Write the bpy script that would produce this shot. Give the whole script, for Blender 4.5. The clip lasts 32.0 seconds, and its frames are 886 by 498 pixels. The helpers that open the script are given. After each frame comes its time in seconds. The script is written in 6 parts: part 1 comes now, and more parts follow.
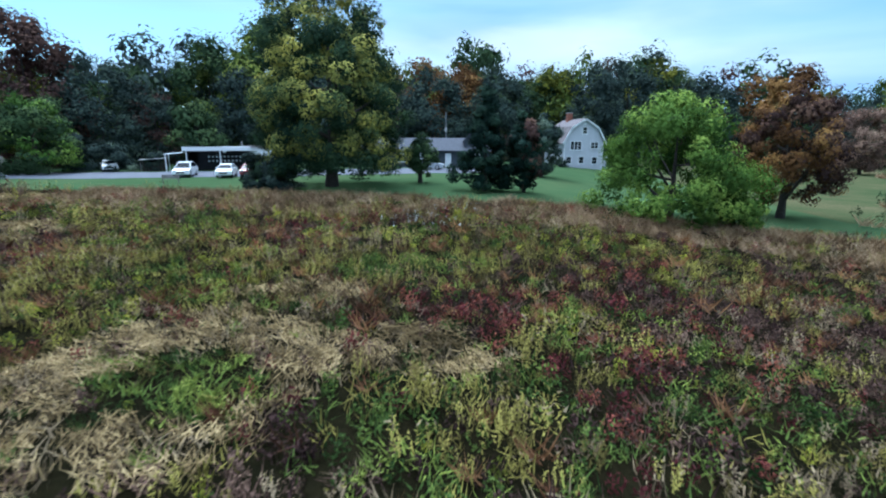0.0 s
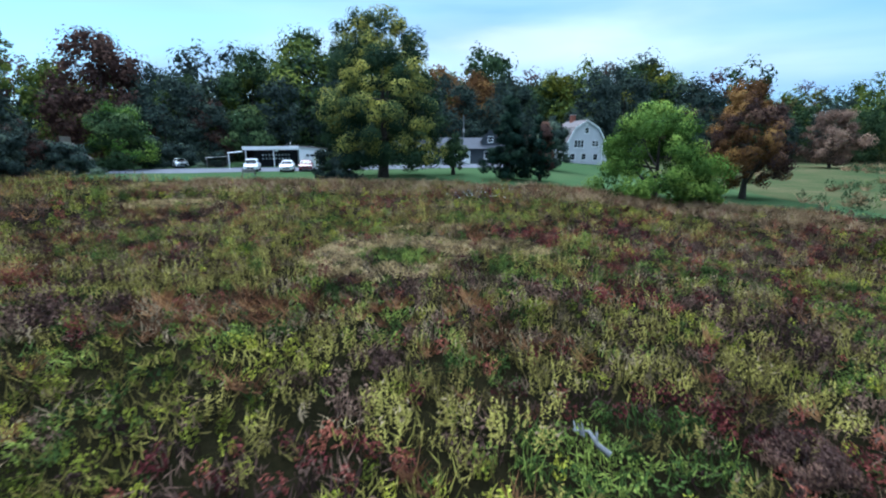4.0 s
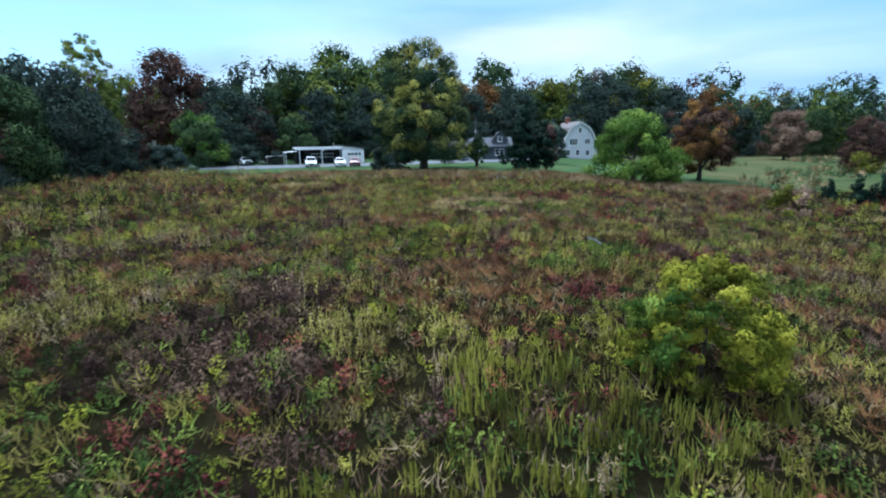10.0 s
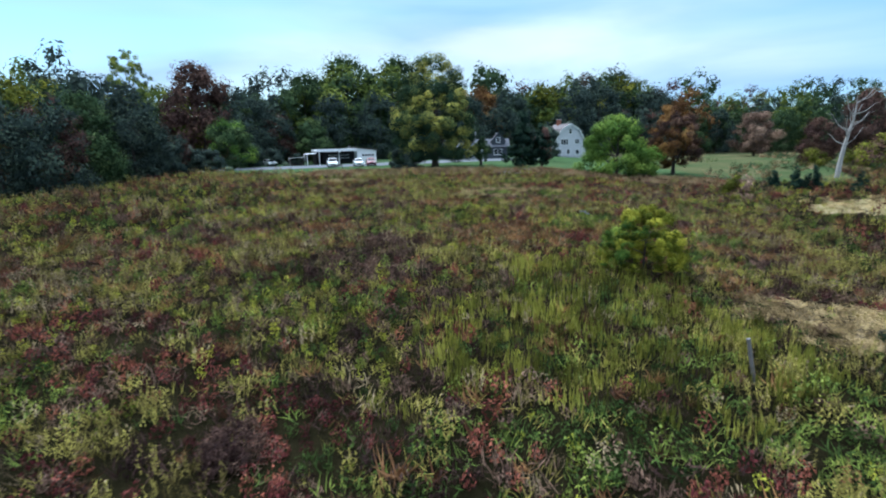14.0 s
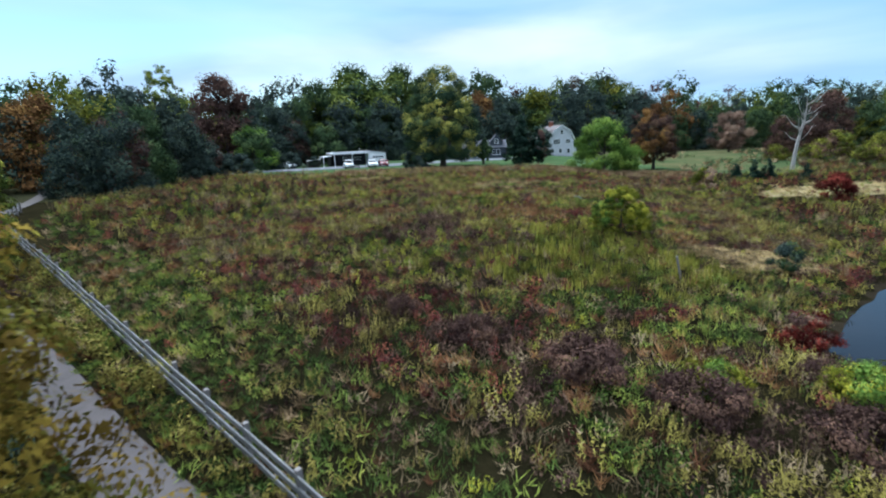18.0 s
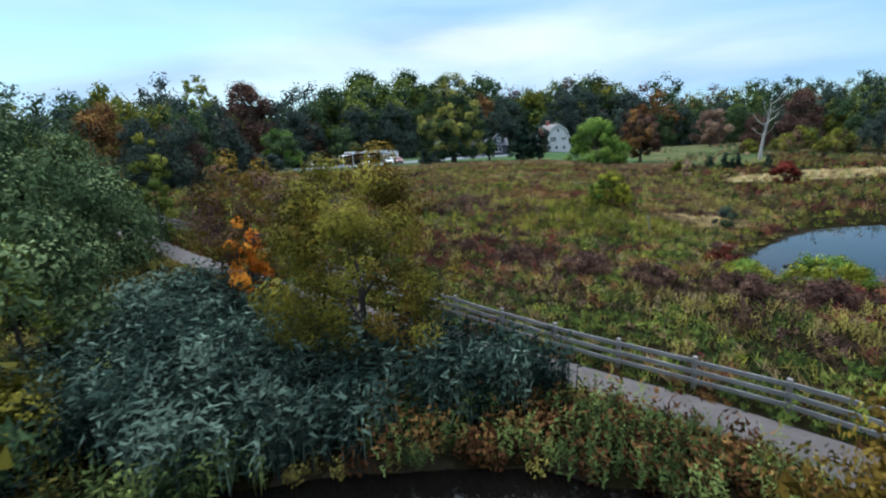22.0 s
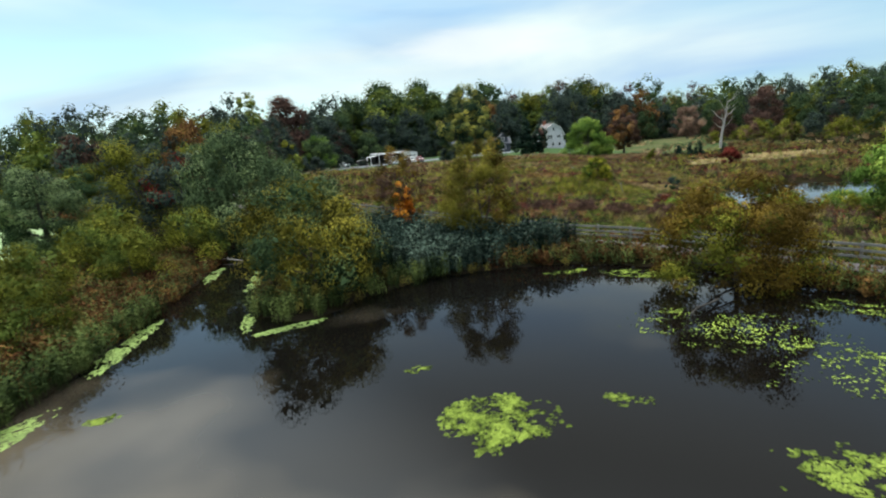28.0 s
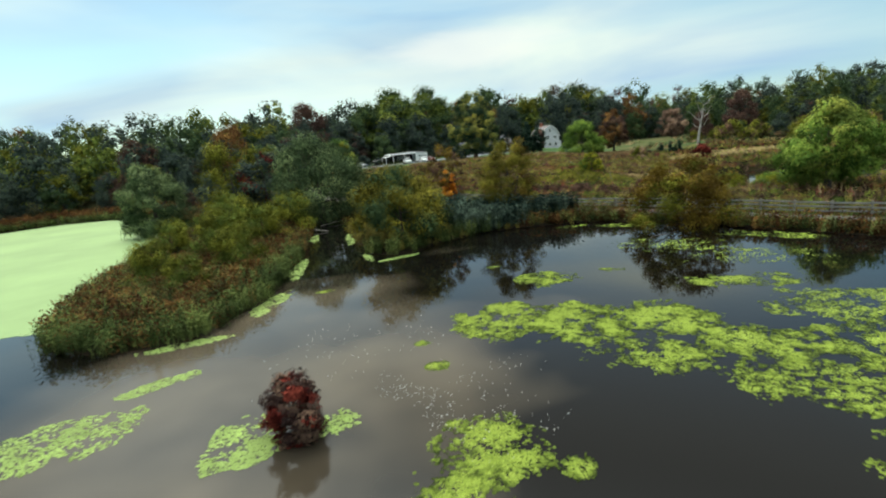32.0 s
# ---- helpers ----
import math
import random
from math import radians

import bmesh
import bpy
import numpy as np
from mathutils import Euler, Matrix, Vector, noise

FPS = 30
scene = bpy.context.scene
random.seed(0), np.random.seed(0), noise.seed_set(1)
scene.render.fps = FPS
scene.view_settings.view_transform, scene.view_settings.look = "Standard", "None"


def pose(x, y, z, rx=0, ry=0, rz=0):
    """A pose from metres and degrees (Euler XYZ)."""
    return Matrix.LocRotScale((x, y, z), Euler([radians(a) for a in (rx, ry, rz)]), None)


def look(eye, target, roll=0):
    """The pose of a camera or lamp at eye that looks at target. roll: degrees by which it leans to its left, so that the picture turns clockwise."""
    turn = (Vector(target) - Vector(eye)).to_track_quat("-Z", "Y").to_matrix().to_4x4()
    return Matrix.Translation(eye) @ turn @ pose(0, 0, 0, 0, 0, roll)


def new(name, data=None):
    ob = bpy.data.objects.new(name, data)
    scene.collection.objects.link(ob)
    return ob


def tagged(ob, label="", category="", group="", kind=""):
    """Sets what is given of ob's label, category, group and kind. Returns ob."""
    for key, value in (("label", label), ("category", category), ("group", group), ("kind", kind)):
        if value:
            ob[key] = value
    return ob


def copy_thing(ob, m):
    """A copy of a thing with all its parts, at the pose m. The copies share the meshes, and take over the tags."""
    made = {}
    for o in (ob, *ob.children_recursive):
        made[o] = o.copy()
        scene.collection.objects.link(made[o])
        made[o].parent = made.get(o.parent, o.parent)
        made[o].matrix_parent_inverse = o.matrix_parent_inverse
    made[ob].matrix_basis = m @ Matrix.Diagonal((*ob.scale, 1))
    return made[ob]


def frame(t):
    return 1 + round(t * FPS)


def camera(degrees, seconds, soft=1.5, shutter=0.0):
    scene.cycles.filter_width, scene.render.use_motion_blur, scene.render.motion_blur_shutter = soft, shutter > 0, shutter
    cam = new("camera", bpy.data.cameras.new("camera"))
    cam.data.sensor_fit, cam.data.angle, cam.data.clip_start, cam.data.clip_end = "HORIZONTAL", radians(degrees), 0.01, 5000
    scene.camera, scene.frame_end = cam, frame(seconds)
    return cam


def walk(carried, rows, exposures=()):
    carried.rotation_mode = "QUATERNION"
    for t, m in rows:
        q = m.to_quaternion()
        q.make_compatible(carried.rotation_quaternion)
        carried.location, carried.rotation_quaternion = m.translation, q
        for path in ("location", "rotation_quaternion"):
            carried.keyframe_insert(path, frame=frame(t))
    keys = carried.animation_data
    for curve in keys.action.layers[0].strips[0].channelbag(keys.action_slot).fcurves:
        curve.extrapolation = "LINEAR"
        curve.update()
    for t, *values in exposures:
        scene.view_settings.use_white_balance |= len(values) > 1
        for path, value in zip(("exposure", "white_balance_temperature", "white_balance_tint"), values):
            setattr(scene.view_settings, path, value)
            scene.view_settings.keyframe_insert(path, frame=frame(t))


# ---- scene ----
cam = camera(85.0, 32.0, soft=2.1, shutter=0.5)

PATH = [
    (0, (-1.767, -0.096, 8.601), (-1.814, 1.856, 8.166), 0.1),
    (0.5, (-2.138, -1.544, 8.591), (-2.187, 0.407, 8.157), 0.1),
    (1, (-2.54, -2.997, 8.572), (-2.587, -1.045, 8.136), 0.1),
    (1.5, (-2.989, -4.436, 8.548), (-3.038, -2.484, 8.114), 0.1),
    (2, (-3.457, -5.852, 8.535), (-3.504, -3.9, 8.1), 0.1),
    (2.5, (-3.928, -7.272, 8.528), (-3.976, -5.32, 8.093), 0.1),
    (3, (-4.395, -8.698, 8.521), (-4.443, -6.746, 8.087), 0.1),
    (3.5, (-4.839, -10.131, 8.509), (-4.888, -8.18, 8.074), -0.1),
    (5.5, (-6.419, -15.833, 8.418), (-6.462, -13.881, 7.986), -0.4),
    (6, (-6.865, -17.261, 8.407), (-6.908, -15.309, 7.973), -0.5),
    (7, (-7.778, -20.052, 8.396), (-7.816, -18.1, 7.964), -0.6),
    (8, (-8.709, -22.881, 8.363), (-8.741, -20.928, 7.931), -0.7),
    (9, (-9.588, -25.711, 8.343), (-9.612, -23.759, 7.911), -0.8),
    (10, (-10.459, -28.497, 8.381), (-10.475, -26.545, 7.948), -0.9),
    (11, (-11.32, -31.247, 8.465), (-11.327, -29.294, 8.032), -0.8),
    (12, (-12.174, -33.98, 8.547), (-12.17, -32.027, 8.115), -0.8),
    (13, (-12.951, -36.722, 8.582), (-12.94, -34.769, 8.15), -1.0),
    (14, (-13.753, -39.431, 8.6), (-13.733, -37.478, 8.169), -1.5),
    (14.5, (-14.162, -40.767, 8.616), (-14.137, -38.814, 8.187), -1.7),
    (16.5, (-15.851, -45.973, 8.775), (-15.812, -44.019, 8.348), -2.3),
    (17, (-16.29, -47.261, 8.797), (-16.247, -45.307, 8.371), -2.3),
    (18, (-17.247, -49.891, 8.829), (-17.194, -47.938, 8.402), -2.4),
    (19, (-18.244, -52.599, 8.871), (-18.187, -50.646, 8.444), -2.6),
    (20, (-19.304, -55.477, 8.923), (-19.241, -53.524, 8.496), -2.8),
    (21, (-20.455, -58.533, 8.941), (-20.385, -56.58, 8.513), -3.1),
    (22, (-21.624, -61.73, 8.934), (-21.549, -59.779, 8.503), -3.2),
    (23, (-22.843, -65.035, 8.932), (-22.765, -63.083, 8.499), -3.4),
    (24, (-24.089, -68.431, 8.927), (-24.007, -66.481, 8.493), -3.5),
    (25, (-25.316, -71.896, 8.913), (-25.229, -69.945, 8.478), -3.7),
    (25.5, (-25.91, -73.626, 8.912), (-25.822, -71.676, 8.477), -3.9),
    (27.5, (-28.217, -80.566, 8.948), (-28.128, -78.614, 8.52), -5.0),
    (28, (-28.884, -82.378, 8.96), (-28.793, -80.426, 8.535), -5.1),
    (28.5, (-29.595, -84.221, 8.969), (-29.503, -82.269, 8.546), -5.3),
    (29, (-30.334, -86.081, 8.971), (-30.238, -84.129, 8.549), -5.3),
    (29.5, (-31.079, -87.954, 8.965), (-30.98, -86.002, 8.542), -5.4),
    (30, (-31.837, -89.821, 8.951), (-31.734, -87.868, 8.53), -5.4),
    (30.5, (-32.595, -91.697, 8.936), (-32.491, -89.744, 8.514), -5.5),
    (31, (-33.372, -93.599, 8.921), (-33.264, -91.647, 8.5), -5.5),
    (31.5, (-34.161, -95.52, 8.912), (-34.05, -93.567, 8.491), -5.6),
    (32, (-34.969, -97.455, 8.904), (-34.853, -95.502, 8.487), -5.7),
]
walk(cam, [(t, look(eye, target, roll)) for t, eye, target, roll in PATH],
     exposures=[(0, 0.12, 5180, 7), (18, 0.13, 5750, 8), (25, 0.08, 6300, 9), (28, 0.1, 6850, 6), (32, 0.03, 7250, 2)])

# ---- light ----
world = bpy.data.worlds.new("overcast_sky")
scene.world = world
world.use_nodes = True
wn, wl = world.node_tree.nodes, world.node_tree.links
wn.clear()
SUN_AZ, SUN_EL = radians(-30), radians(54)


def wnode(kind, **kw):
    n = wn.new(kind)
    for k, v in kw.items():
        n.inputs[k].default_value = v
    return n


w_out = wnode("ShaderNodeOutputWorld")
w_bg = wnode("ShaderNodeBackground", Strength=1.0)
w_sky = wnode("ShaderNodeTexSky")
w_sky.sky_type, w_sky.sun_disc = "NISHITA", False
w_sky.sun_elevation, w_sky.sun_rotation = SUN_EL, SUN_AZ
w_sky.air_density, w_sky.dust_density, w_sky.ozone_density = 1.0, 0.6, 2.0
w_tc = wnode("ShaderNodeTexCoord")
w_sep = wnode("ShaderNodeSeparateXYZ")
w_map = wnode("ShaderNodeMapping")
w_map.inputs["Scale"].default_value = (1.0, 1.0, 4.2)
w_map.inputs["Rotation"].default_value = (0.0, radians(9), 0.0)
w_n1 = wnode("ShaderNodeTexNoise", Scale=1.05, Detail=4.5, Roughness=0.45, Distortion=0.5)
w_cov = wn.new("ShaderNodeValToRGB")
w_cov.color_ramp.elements[0].position, w_cov.color_ramp.elements[0].color = 0.42, (0, 0, 0, 1)
w_cov.color_ramp.elements[1].position, w_cov.color_ramp.elements[1].color = 0.66, (1, 1, 1, 1)
w_n2 = wnode("ShaderNodeTexNoise", Scale=1.6, Detail=5.0, Roughness=0.45, Distortion=0.4)
w_ton = wn.new("ShaderNodeValToRGB")
w_ton.color_ramp.elements[0].position, w_ton.color_ramp.elements[0].color = 0.42, (0.36, 0.58, 0.90, 1)
w_ton.color_ramp.elements[1].position, w_ton.color_ramp.elements[1].color = 0.68, (0.80, 0.95, 1.0, 1)
w_sc = wn.new("ShaderNodeMix")
w_sc.data_type, w_sc.blend_type = "RGBA", "MULTIPLY"
w_sc.inputs["Factor"].default_value = 1.0
w_sc.inputs["B"].default_value = (0.132, 0.156, 0.150, 1)
w_mix = wn.new("ShaderNodeMix")
w_mix.data_type = "RGBA"
wl.new(w_tc.outputs["Generated"], w_map.inputs["Vector"])
wl.new(w_map.outputs["Vector"], w_n1.inputs["Vector"])
wl.new(w_map.outputs["Vector"], w_n2.inputs["Vector"])
wl.new(w_n1.outputs["Fac"], w_cov.inputs["Fac"])
wl.new(w_n2.outputs["Fac"], w_ton.inputs["Fac"])
wl.new(w_sky.outputs["Color"], w_sc.inputs["A"])
wl.new(w_sc.outputs["Result"], w_mix.inputs["A"])
wl.new(w_ton.outputs["Color"], w_mix.inputs["B"])
wl.new(w_cov.outputs["Color"], w_mix.inputs["Factor"])
# a clouded sky is brighter overhead than at the horizon
w_dir = wn.new("ShaderNodeSeparateXYZ")
wl.new(w_tc.outputs["Generated"], w_dir.inputs["Vector"])
w_zen = wn.new("ShaderNodeMapRange")
w_zen.interpolation_type = "SMOOTHSTEP"
for k, v in (("From Min", 0.56), ("From Max", 1.0), ("To Min", 1.0), ("To Max", 5.7)):
    w_zen.inputs[k].default_value = v
wl.new(w_dir.outputs["Z"], w_zen.inputs["Value"])
# and brightest round the veiled sun
w_dot = wn.new("ShaderNodeVectorMath")
w_dot.operation = "DOT_PRODUCT"
w_dot.inputs[1].default_value = (math.sin(SUN_AZ) * math.cos(SUN_EL), math.cos(SUN_AZ) * math.cos(SUN_EL), math.sin(SUN_EL))
wl.new(w_tc.outputs["Generated"], w_dot.inputs[0])
w_glow = wn.new("ShaderNodeMapRange")
w_glow.interpolation_type = "SMOOTHSTEP"
for k, v in (("From Min", 0.83), ("From Max", 1.0), ("To Min", 0.0), ("To Max", 4.0)):
    w_glow.inputs[k].default_value = v
wl.new(w_dot.outputs["Value"], w_glow.inputs["Value"])
w_sum = wn.new("ShaderNodeMath")
wl.new(w_zen.outputs["Result"], w_sum.inputs[0])
wl.new(w_glow.outputs["Result"], w_sum.inputs[1])
wl.new(w_sum.outputs["Value"], w_bg.inputs["Strength"])
# the cloud closes to an even grey overhead
w_high = wn.new("ShaderNodeMapRange")
w_high.interpolation_type = "SMOOTHSTEP"
for k, v in (("From Min", 0.28), ("From Max", 0.58), ("To Min", 0.0), ("To Max", 0.92)):
    w_high.inputs[k].default_value = v
w_all = wn.new("ShaderNodeMix")
w_all.data_type = "RGBA"
w_all.inputs["B"].default_value = (0.60, 0.65, 0.69, 1)
wl.new(w_dir.outputs["Z"], w_high.inputs["Value"])
wl.new(w_high.outputs["Result"], w_all.inputs["Factor"])
# one bright long cloud low over the house
w_off = wn.new("ShaderNodeVectorMath")
w_off.operation = "SUBTRACT"
w_off.inputs[1].default_value = (math.sin(radians(8)) * math.cos(radians(10)), math.cos(radians(8)) * math.cos(radians(10)), math.sin(radians(10)))
w_squash = wn.new("ShaderNodeVectorMath")
w_squash.operation = "MULTIPLY"
w_squash.inputs[1].default_value = (5.6, 3.0, 29.0)
w_len = wn.new("ShaderNodeVectorMath")
w_len.operation = "LENGTH"
w_n3 = wnode("ShaderNodeTexNoise", Scale=5.0, Detail=5.0, Roughness=0.55, Distortion=0.6)
w_edge = wn.new("ShaderNodeMath")
w_lens = wn.new("ShaderNodeMapRange")
w_lens.interpolation_type = "SMOOTHSTEP"
for k, v in (("From Min", 0.95), ("From Max", 1.7), ("To Min", 0.62), ("To Max", 0.0)):
    w_lens.inputs[k].default_value = v
w_bright = wn.new("ShaderNodeMix")
w_bright.data_type = "RGBA"
w_bright.inputs["B"].default_value = (0.95, 1.0, 1.05, 1)
wl.new(w_tc.outputs["Generated"], w_off.inputs[0])
wl.new(w_off.outputs["Vector"], w_squash.inputs[0])
wl.new(w_squash.outputs["Vector"], w_len.inputs[0])
wl.new(w_map.outputs["Vector"], w_n3.inputs["Vector"])
wl.new(w_len.outputs["Value"], w_edge.inputs[0])
wl.new(w_n3.outputs["Fac"], w_edge.inputs[1])
wl.new(w_edge.outputs["Value"], w_lens.inputs["Value"])
wl.new(w_lens.outputs["Result"], w_bright.inputs["Factor"])
wl.new(w_mix.outputs["Result"], w_bright.inputs["A"])
wl.new(w_bright.outputs["Result"], w_all.inputs["A"])
wl.new(w_all.outputs["Result"], w_bg.inputs["Color"])
wl.new(w_bg.outputs["Background"], w_out.inputs["Surface"])

sun_data = bpy.data.lights.new("sun", "SUN")
sun_data.energy, sun_data.angle, sun_data.color = 2.2, radians(25), (1.0, 0.95, 0.86)
sun = new("sun", sun_data)
sun_way = Vector((math.sin(SUN_AZ) * math.cos(SUN_EL), math.cos(SUN_AZ) * math.cos(SUN_EL), math.sin(SUN_EL)))
sun.matrix_world = look(sun_way * 150, (0, 0, 0))

# ---- materials ----


def mat_base(name, rough=0.8, metal=0.0, spec=0.3):
    m = bpy.data.materials.new(name)
    m.use_nodes = True
    nt = m.node_tree
    b = nt.nodes["Principled BSDF"]
    b.inputs["Roughness"].default_value, b.inputs["Metallic"].default_value = rough, metal
    b.inputs["Specular IOR Level"].default_value = spec
    return m, nt, b


def ramp(nt, stops):
    r = nt.nodes.new("ShaderNodeValToRGB")
    els = r.color_ramp.elements
    while len(els) < len(stops):
        els.new(0.5)
    for e, (p, c) in zip(els, stops):
        e.position, e.color = p, (*c, 1)
    return r


def noise_node(nt, scale, detail=4.0, rough=0.55, coord="Object"):
    n = nt.nodes.new("ShaderNodeTexNoise")
    n.inputs["Scale"].default_value, n.inputs["Detail"].default_value, n.inputs["Roughness"].default_value = scale, detail, rough
    tc = nt.nodes.new("ShaderNodeTexCoord")
    nt.links.new(tc.outputs[coord], n.inputs["Vector"])
    return n


def mixrgb(nt, a, b, fac, mode="MIX"):
    m = nt.nodes.new("ShaderNodeMix")
    m.data_type, m.blend_type = "RGBA", mode
    for sock, v in (("A", a), ("B", b), ("Factor", fac)):
        if hasattr(v, "is_linked") or hasattr(v, "links"):
            nt.links.new(v, m.inputs[sock])
        elif sock == "Factor":
            m.inputs[sock].default_value = v
        else:
            m.inputs[sock].default_value = (*v, 1)
    return m.outputs["Result"]


def add_bump(nt, b, height, strength=0.3, dist=0.02):
    bp = nt.nodes.new("ShaderNodeBump")
    bp.inputs["Strength"].default_value, bp.inputs["Distance"].default_value = strength, dist
    nt.links.new(height, bp.inputs["Height"])
    nt.links.new(bp.outputs["Normal"], b.inputs["Normal"])


def leaf_mat(name, stops, patch=0.25, glow=0.11, rough=0.75, scale=0.35):
    """Leaves: colour by plant or leaf, with broad patches, and some light through the blade."""
    m, nt, b = mat_base(name, rough, 0, 0.02)
    r = ramp(nt, [(p, tuple(min(0.8, (0.62 + 1.05 * p) * q) for q in c)) for p, c in stops])
    a = nt.nodes.new("ShaderNodeAttribute")
    a.attribute_name = "tint"
    g = nt.nodes.new("ShaderNodeNewGeometry")
    m0 = nt.nodes.new("ShaderNodeMix")
    m0.inputs["Factor"].default_value = 0.12
    nt.links.new(a.outputs["Fac"], m0.inputs["A"])
    nt.links.new(g.outputs["Random Per Island"], m0.inputs["B"])
    fac = m0.outputs["Result"]
    n = noise_node(nt, scale, 3.0, 0.6)
    mx = nt.nodes.new("ShaderNodeMix")
    mx.inputs["Factor"].default_value = patch
    nt.links.new(fac, mx.inputs["A"])
    nt.links.new(n.outputs["Fac"], mx.inputs["B"])
    wide = nt.nodes.new("ShaderNodeMapRange")
    wide.inputs["From Min"].default_value, wide.inputs["From Max"].default_value = 0.17, 0.83
    nt.links.new(mx.outputs["Result"], wide.inputs["Value"])
    nt.links.new(wide.outputs["Result"], r.inputs["Fac"])
    oi = nt.nodes.new("ShaderNodeObjectInfo")
    hsv = nt.nodes.new("ShaderNodeHueSaturation")
    mr = nt.nodes.new("ShaderNodeMapRange")
    mr.inputs["To Min"].default_value, mr.inputs["To Max"].default_value = 0.88, 1.12
    nt.links.new(oi.outputs["Random"], mr.inputs["Value"])
    nt.links.new(mr.outputs["Result"], hsv.inputs["Value"])
    nt.links.new(r.outputs["Color"], hsv.inputs["Color"])
    nt.links.new(hsv.outputs["Color"], b.inputs["Base Color"])
    tr = nt.nodes.new("ShaderNodeBsdfTranslucent")
    nt.links.new(hsv.outputs["Color"], tr.inputs["Color"])
    ms = nt.nodes.new("ShaderNodeMixShader")
    ms.inputs["Fac"].default_value = glow
    nt.links.new(b.outputs["BSDF"], ms.inputs[1])
    nt.links.new(tr.outputs["BSDF"], ms.inputs[2])
    nt.links.new(ms.outputs["Shader"], nt.nodes["Material Output"].inputs["Surface"])
    return m


def plain_mat(name, col, rough=0.7, metal=0.0, var=0.15, scale=3.0, bump=0.0, spec=0.3, coord="Object"):
    m, nt, b = mat_base(name, rough, metal, spec)
    n = noise_node(nt, scale, 5.0, 0.6, coord)
    lo = tuple(c * (1 - var) for c in col)
    hi = tuple(min(1, c * (1 + var)) for c in col)
    r = ramp(nt, [(0.3, lo), (0.7, hi)])
    nt.links.new(n.outputs["Fac"], r.inputs["Fac"])
    nt.links.new(r.outputs["Color"], b.inputs["Base Color"])
    if bump:
        n2 = noise_node(nt, scale * 6, 4.0, 0.6, coord)
        add_bump(nt, b, n2.outputs["Fac"], bump, 0.02)
    return m


# foliage
M_MAPLE = leaf_mat("leaves_green_gold", [(0.0, (0.016, 0.034, 0.022)), (0.55, (0.034, 0.058, 0.028)), (0.68, (0.085, 0.104, 0.034)), (0.82, (0.190, 0.185, 0.046)), (1.0, (0.32, 0.280, 0.058))], 0.45)
# M_DARK and M_MID: extra blue in the colour stands in for distant haze
M_DARK = leaf_mat("leaves_dark_green", [(0.0, (0.019, 0.030, 0.029)), (0.6, (0.040, 0.057, 0.048)), (1.0, (0.076, 0.096, 0.062))])
M_MID = leaf_mat("leaves_mid_green", [(0.0, (0.020, 0.039, 0.022)), (0.6, (0.043, 0.071, 0.031)), (1.0, (0.082, 0.108, 0.038))])
M_YGREEN = leaf_mat("leaves_yellow_green", [(0.0, (0.046, 0.074, 0.018)), (0.6, (0.095, 0.125, 0.026)), (1.0, (0.180, 0.190, 0.036))])
M_BRIGHT = leaf_mat("leaves_bright_green", [(0.0, (0.033, 0.076, 0.017)), (0.6, (0.084, 0.143, 0.026)), (1.0, (0.162, 0.218, 0.040))])
M_ORANGE = leaf_mat("leaves_rust_orange", [(0.0, (0.066, 0.034, 0.015)), (0.55, (0.139, 0.070, 0.028)), (1.0, (0.232, 0.127, 0.039))])
M_RUSSET = leaf_mat("leaves_russet", [(0.0, (0.038, 0.025, 0.025)), (0.55, (0.080, 0.046, 0.038)), (1.0, (0.130, 0.074, 0.048))])
M_PINK = leaf_mat("leaves_dusty_pink", [(0.0, (0.085, 0.060, 0.045)), (0.55, (0.160, 0.100, 0.075)), (1.0, (0.250, 0.160, 0.110))])
M_PINE = leaf_mat("needles_blue_green", [(0.0, (0.006, 0.015, 0.012)), (0.6, (0.013, 0.027, 0.020)), (1.0, (0.026, 0.045, 0.028))], glow=0.1)
M_WILLOW = leaf_mat("leaves_willow", [(0.0, (0.025, 0.047, 0.025)), (0.5, (0.063, 0.094, 0.042)), (1.0, (0.126, 0.159, 0.070))])
M_OLIVE = leaf_mat("leaves_olive_gold", [(0.0, (0.035, 0.044, 0.011)), (0.55, (0.094, 0.100, 0.015)), (1.0, (0.177, 0.168, 0.024))])
M_BROWN = leaf_mat("leaves_golden_brown", [(0.0, (0.041, 0.028, 0.007)), (0.55, (0.097, 0.062, 0.012)), (1.0, (0.142, 0.098, 0.016))])
M_GILT = leaf_mat("leaves_gilt_olive", [(0.0, (0.039, 0.040, 0.010)), (0.55, (0.096, 0.087, 0.014)), (1.0, (0.163, 0.139, 0.021))])
M_FIRE = leaf_mat("leaves_fire_orange", [(0.0, (0.286, 0.066, 0.011)), (0.6, (0.506, 0.154, 0.018)), (1.0, (0.506, 0.220, 0.028))])
M_RED = leaf_mat("leaves_dark_red", [(0.0, (0.034, 0.006, 0.006)), (0.6, (0.081, 0.014, 0.011)), (1.0, (0.136, 0.028, 0.019))])
M_HEDGE = leaf_mat("leaves_goldenbush", [(0.0, (0.044, 0.062, 0.010)), (0.45, (0.132, 0.144, 0.016)), (1.0, (0.264, 0.244, 0.027))], 0.35, scale=0.6)
M_BARK = plain_mat("bark", (0.046, 0.038, 0.033), 0.9, 0, 0.4, 4.0, 0.6)
M_DEADWOOD = plain_mat("bleached_deadwood", (0.31, 0.29, 0.27), 0.85, 0, 0.25, 3.0, 0.4)
